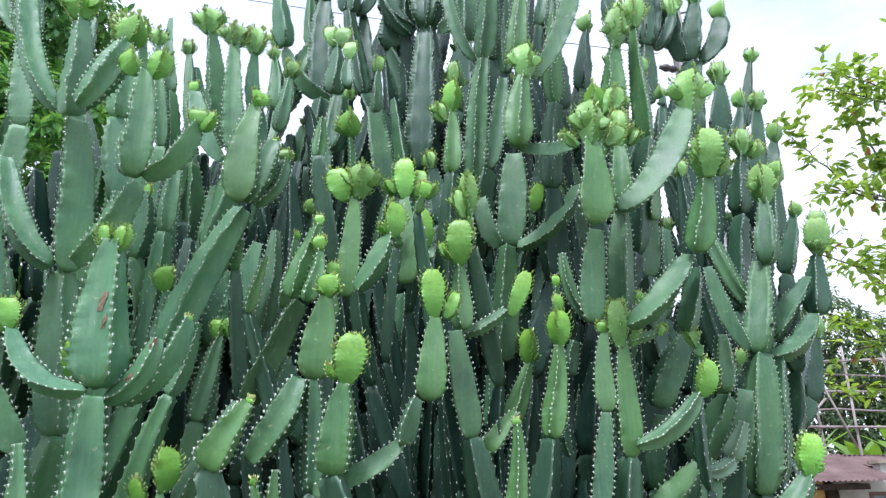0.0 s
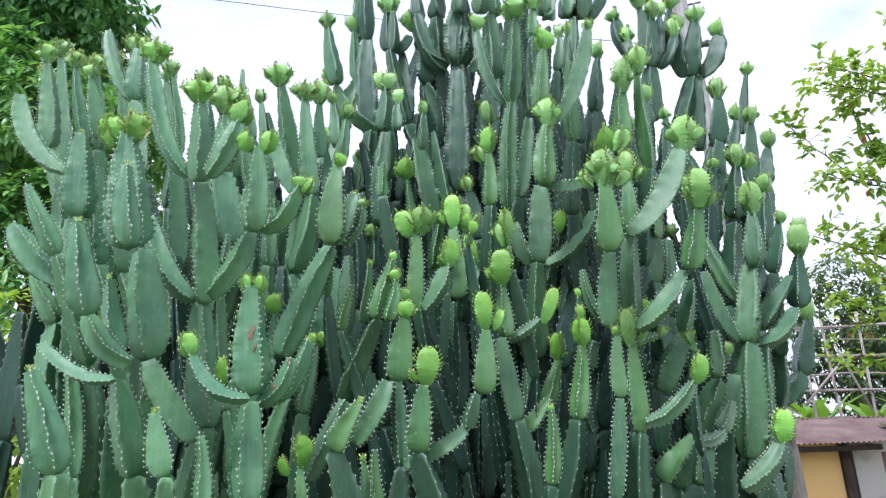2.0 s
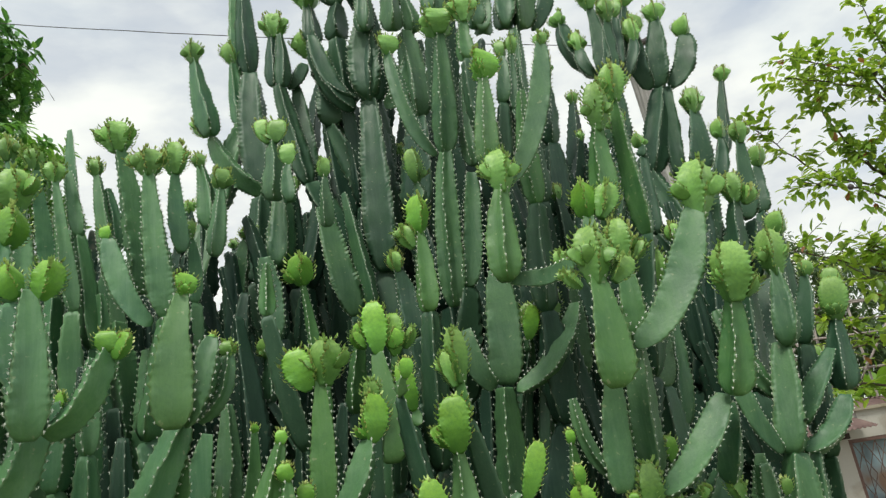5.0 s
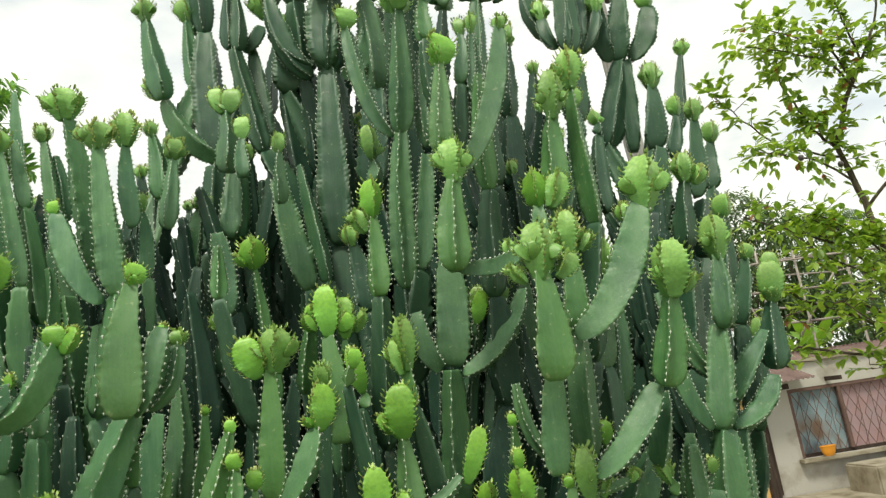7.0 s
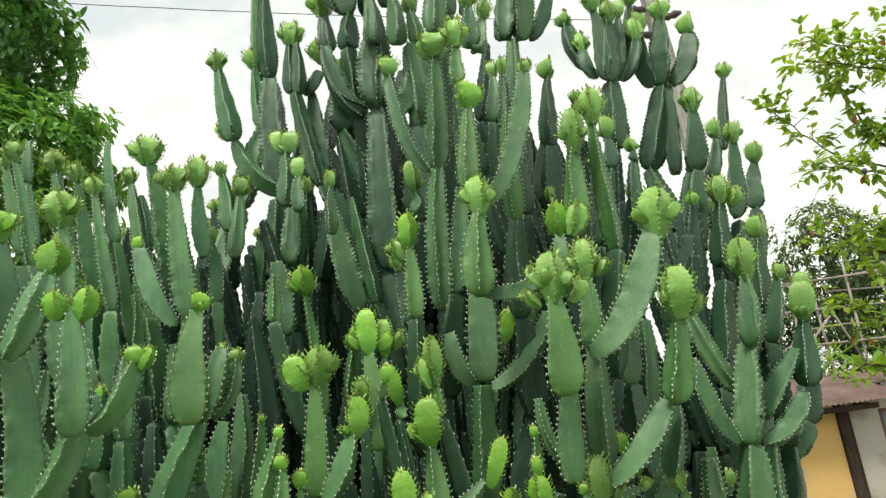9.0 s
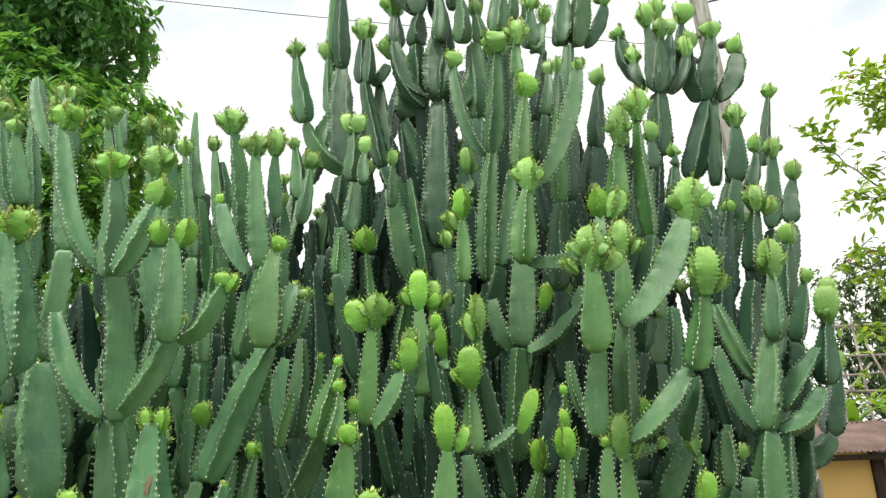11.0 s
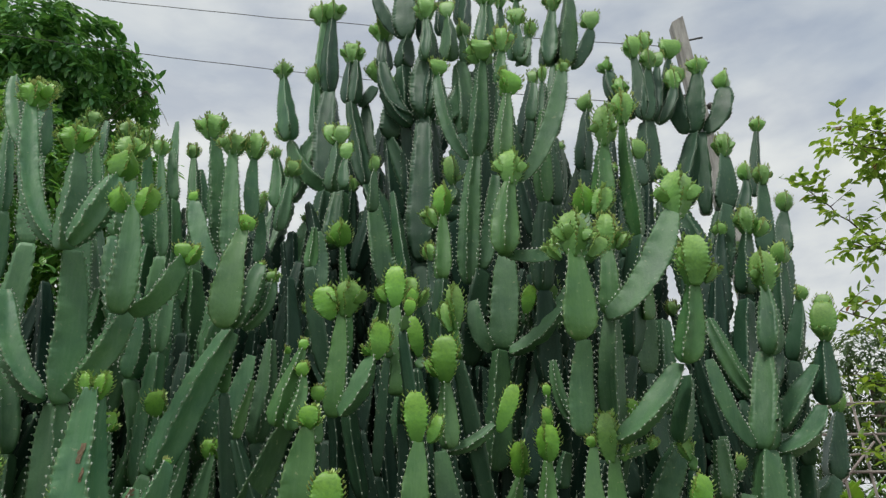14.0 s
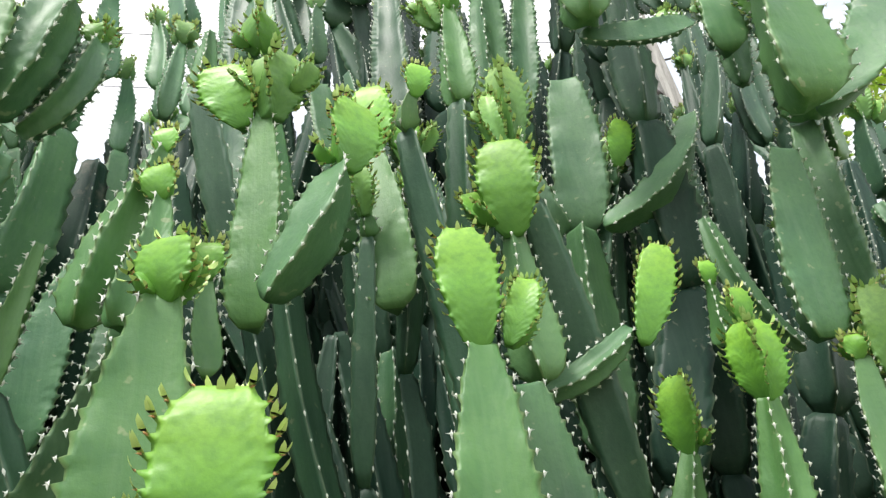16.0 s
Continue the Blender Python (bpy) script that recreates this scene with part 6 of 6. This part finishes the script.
tagged(part("pavement", box_bm(5.4, 10.2, -0.1, 11.8, 12.0, 0.06, 0.01), M_CONC, None), "worn concrete apron before the house", "pavement", kind="structure")


# ---- the pole trellis, bananas and far trees ----
M_POLEWOOD = wood_material("bleached_pole_wood", (0.20, 0.17, 0.15), (0.45, 0.40, 0.36))


def trellis():
    e = tagged(new("trellis"), "rough pole trellis of weathered sticks", "trellis")
    e.location = (8.4, 15.0, 0)
    rng = random.Random(61)
    for x, top in ((7.25, 4.1), (7.75, 4.55), (8.5, 4.7), (9.4, 4.6), (10.6, 4.6), (12.0, 4.5)):
        limb("pole", e, [(x, 15.0, -0.05), (x + rng.uniform(-0.05, 0.05), 15.0, 2.2), (x + rng.uniform(-0.06, 0.06), 15.0, top)], 0.036, 0.028, M_POLEWOOD, 6)
    for z, y, x0, x1, r in ((2.98, 14.93, 6.9, 12.4, 0.030), (3.42, 15.07, 7.15, 9.3, 0.024), (3.74, 14.93, 6.95, 12.2, 0.028), (4.04, 15.07, 8.1, 12.4, 0.020), (4.36, 14.93, 7.0, 11.8, 0.024), (4.47, 15.3, 7.3, 12.0, 0.022)):
        limb("rail", e, [(x0, y, z + rng.uniform(-0.12, 0.10)), ((x0 + x1) / 2, y, z + rng.uniform(-0.06, 0.06)), (x1, y, z + rng.uniform(-0.12, 0.14))], r, r * 0.8, M_POLEWOOD, 6)
    for a, b in (((7.0, 14.85, 2.75), (7.9, 14.85, 3.6)), ((8.35, 14.85, 2.6), (7.85, 14.85, 4.0)), ((9.0, 14.85, 2.7), (10.4, 14.85, 4.3))):
        limb("brace", e, [a, ((a[0] + b[0]) / 2, a[1], (a[2] + b[2]) / 2), b], 0.028, 0.024, M_POLEWOOD, 6)


trellis()


def banana(x, y, h, seed):
    rng = random.Random(seed)
    e = tagged(new("banana_plant"), "banana plant with broad bright green leaves", "banana plant", "banana plants")
    e.location = (x, y, 0)
    limb("stalk", e, [(x, y, -0.05), (x + 0.03, y, h * 0.5), (x, y, h * 0.75)], 0.11, 0.06, M_BANANA, 8)
    for k in range(7):
        a = k * 0.9 + rng.uniform(-0.3, 0.3)
        vs, fs = [], []
        way = Vector((math.cos(a) * 0.55, math.sin(a) * 0.55, 0.85)).normalized()
        add_leaf(vs, fs, Vector((0, 0, h * 0.72)), way, Vector((-math.cos(a), -math.sin(a), 0.6)).normalized() * -1, rng.uniform(0.9, 1.3), rng.uniform(0.28, 0.38), rng.uniform(-0.5, -0.2), 0.15)
        mesh_object("leaf", vs, fs, (M_BANANA,), parent=e)


for i, (bx, by, bh) in enumerate(((7.2, 15.9, 2.9), (7.9, 16.2, 3.2), (9.1, 15.8, 3.0), (10.2, 16.3, 3.3), (6.6, 16.8, 2.9))):
    banana(bx, by, bh, 70 + i)


def far_tree(x, y, h, r, n, label, mat, length, seed):
    e = tagged(new("tree"), label, "tree", "far trees")
    e.location = (x, y, 0)
    limb("trunk", e, [(x, y, -0.1), (x + 0.1, y, h * 0.4), (x, y, h * 0.75)], 0.16, 0.06, M_TWIG, 6)
    for k in range(4):
        a = k * 1.6 + seed
        limb("branch", e, [(x, y, h * 0.35), (x + r * 0.3 * math.cos(a), y + r * 0.3 * math.sin(a), h * 0.5), (x + r * 0.7 * math.cos(a), y + r * 0.7 * math.sin(a), h * 0.7)], 0.07, 0.02, M_TWIG, 5)
    whorls("crown", e, ((x, y, h * 0.68, r, r, h * 0.34, n), (x + r * 0.4, y, h * 0.45, r * 0.8, r * 0.8, h * 0.25, n // 2)), length, length * 0.35, 6, mat, seed, cuts=LEAF_FAR)


for i, (fx, fy, fh, fr, fn) in enumerate(((11.4, 21, 7.9, 1.7, 620), (13.6, 22, 7.4, 2.0, 560), (17.5, 24, 6.6, 2.6, 480), (21.5, 26, 7.0, 3.0, 400), (9.2, 22, 5.2, 1.6, 480), (26, 30, 8.0, 3.4, 200), (5.0, 26, 5.2, 2.4, 160), (0.0, 27, 5.0, 2.6, 160))):
    far_tree(fx, fy, fh, fr, fn, "hazy dark green tree beyond the trellis", M_FARLEAF, 0.27, 80 + i)


def palm(x, y, h, seed):
    rng = random.Random(seed)
    e = tagged(new("palm_tree"), "distant feathery grey-green palm", "palm tree")
    e.location = (x, y, 0)
    limb("trunk", e, [(x, y, -0.1), (x + 0.1, y, h * 0.5), (x, y, h)], 0.2, 0.13, M_TWIG, 8)
    for k in range(14):
        a = k * 2.4
        vs, fs = [], []
        d = Vector((math.cos(a), math.sin(a), 0))
        for i in range(26):
            s = i / 25
            p = Vector((0, 0, h)) + d * (2.3 * s) + Vector((0, 0, 1.5 * s * (1 - s) * 1.6 - 1.1 * s * s))
            for sg in (-1, 1):
                add_leaf(vs, fs, p, (Vector((-d.y, d.x, 0)) * sg * 0.6 + d * 0.5 - Vector((0, 0, 0.6))).normalized(), Vector((0, 0, 1)), rng.uniform(0.4, 0.6), 0.04, 0.3, 0.1)
        mesh_object("frond", vs, fs, (M_FARLEAF,), parent=e)


palm(17.2, 25.0, 7.0, 91)

# a belt of woods along the horizon
woods = tagged(new("far_woods"), "low belt of far woodland", "woods", kind="stuff")
woods.location = (0, 60, 0)
whorls("canopy", woods, tuple((wx, 58 + 6 * math.sin(wx), 2.0, 7.5, 3.5, 3.6, 90) for wx in range(-84, 95, 9)), 0.9, 0.4, 5, M_FARLEAF, 99, cuts=LEAF_FAR)
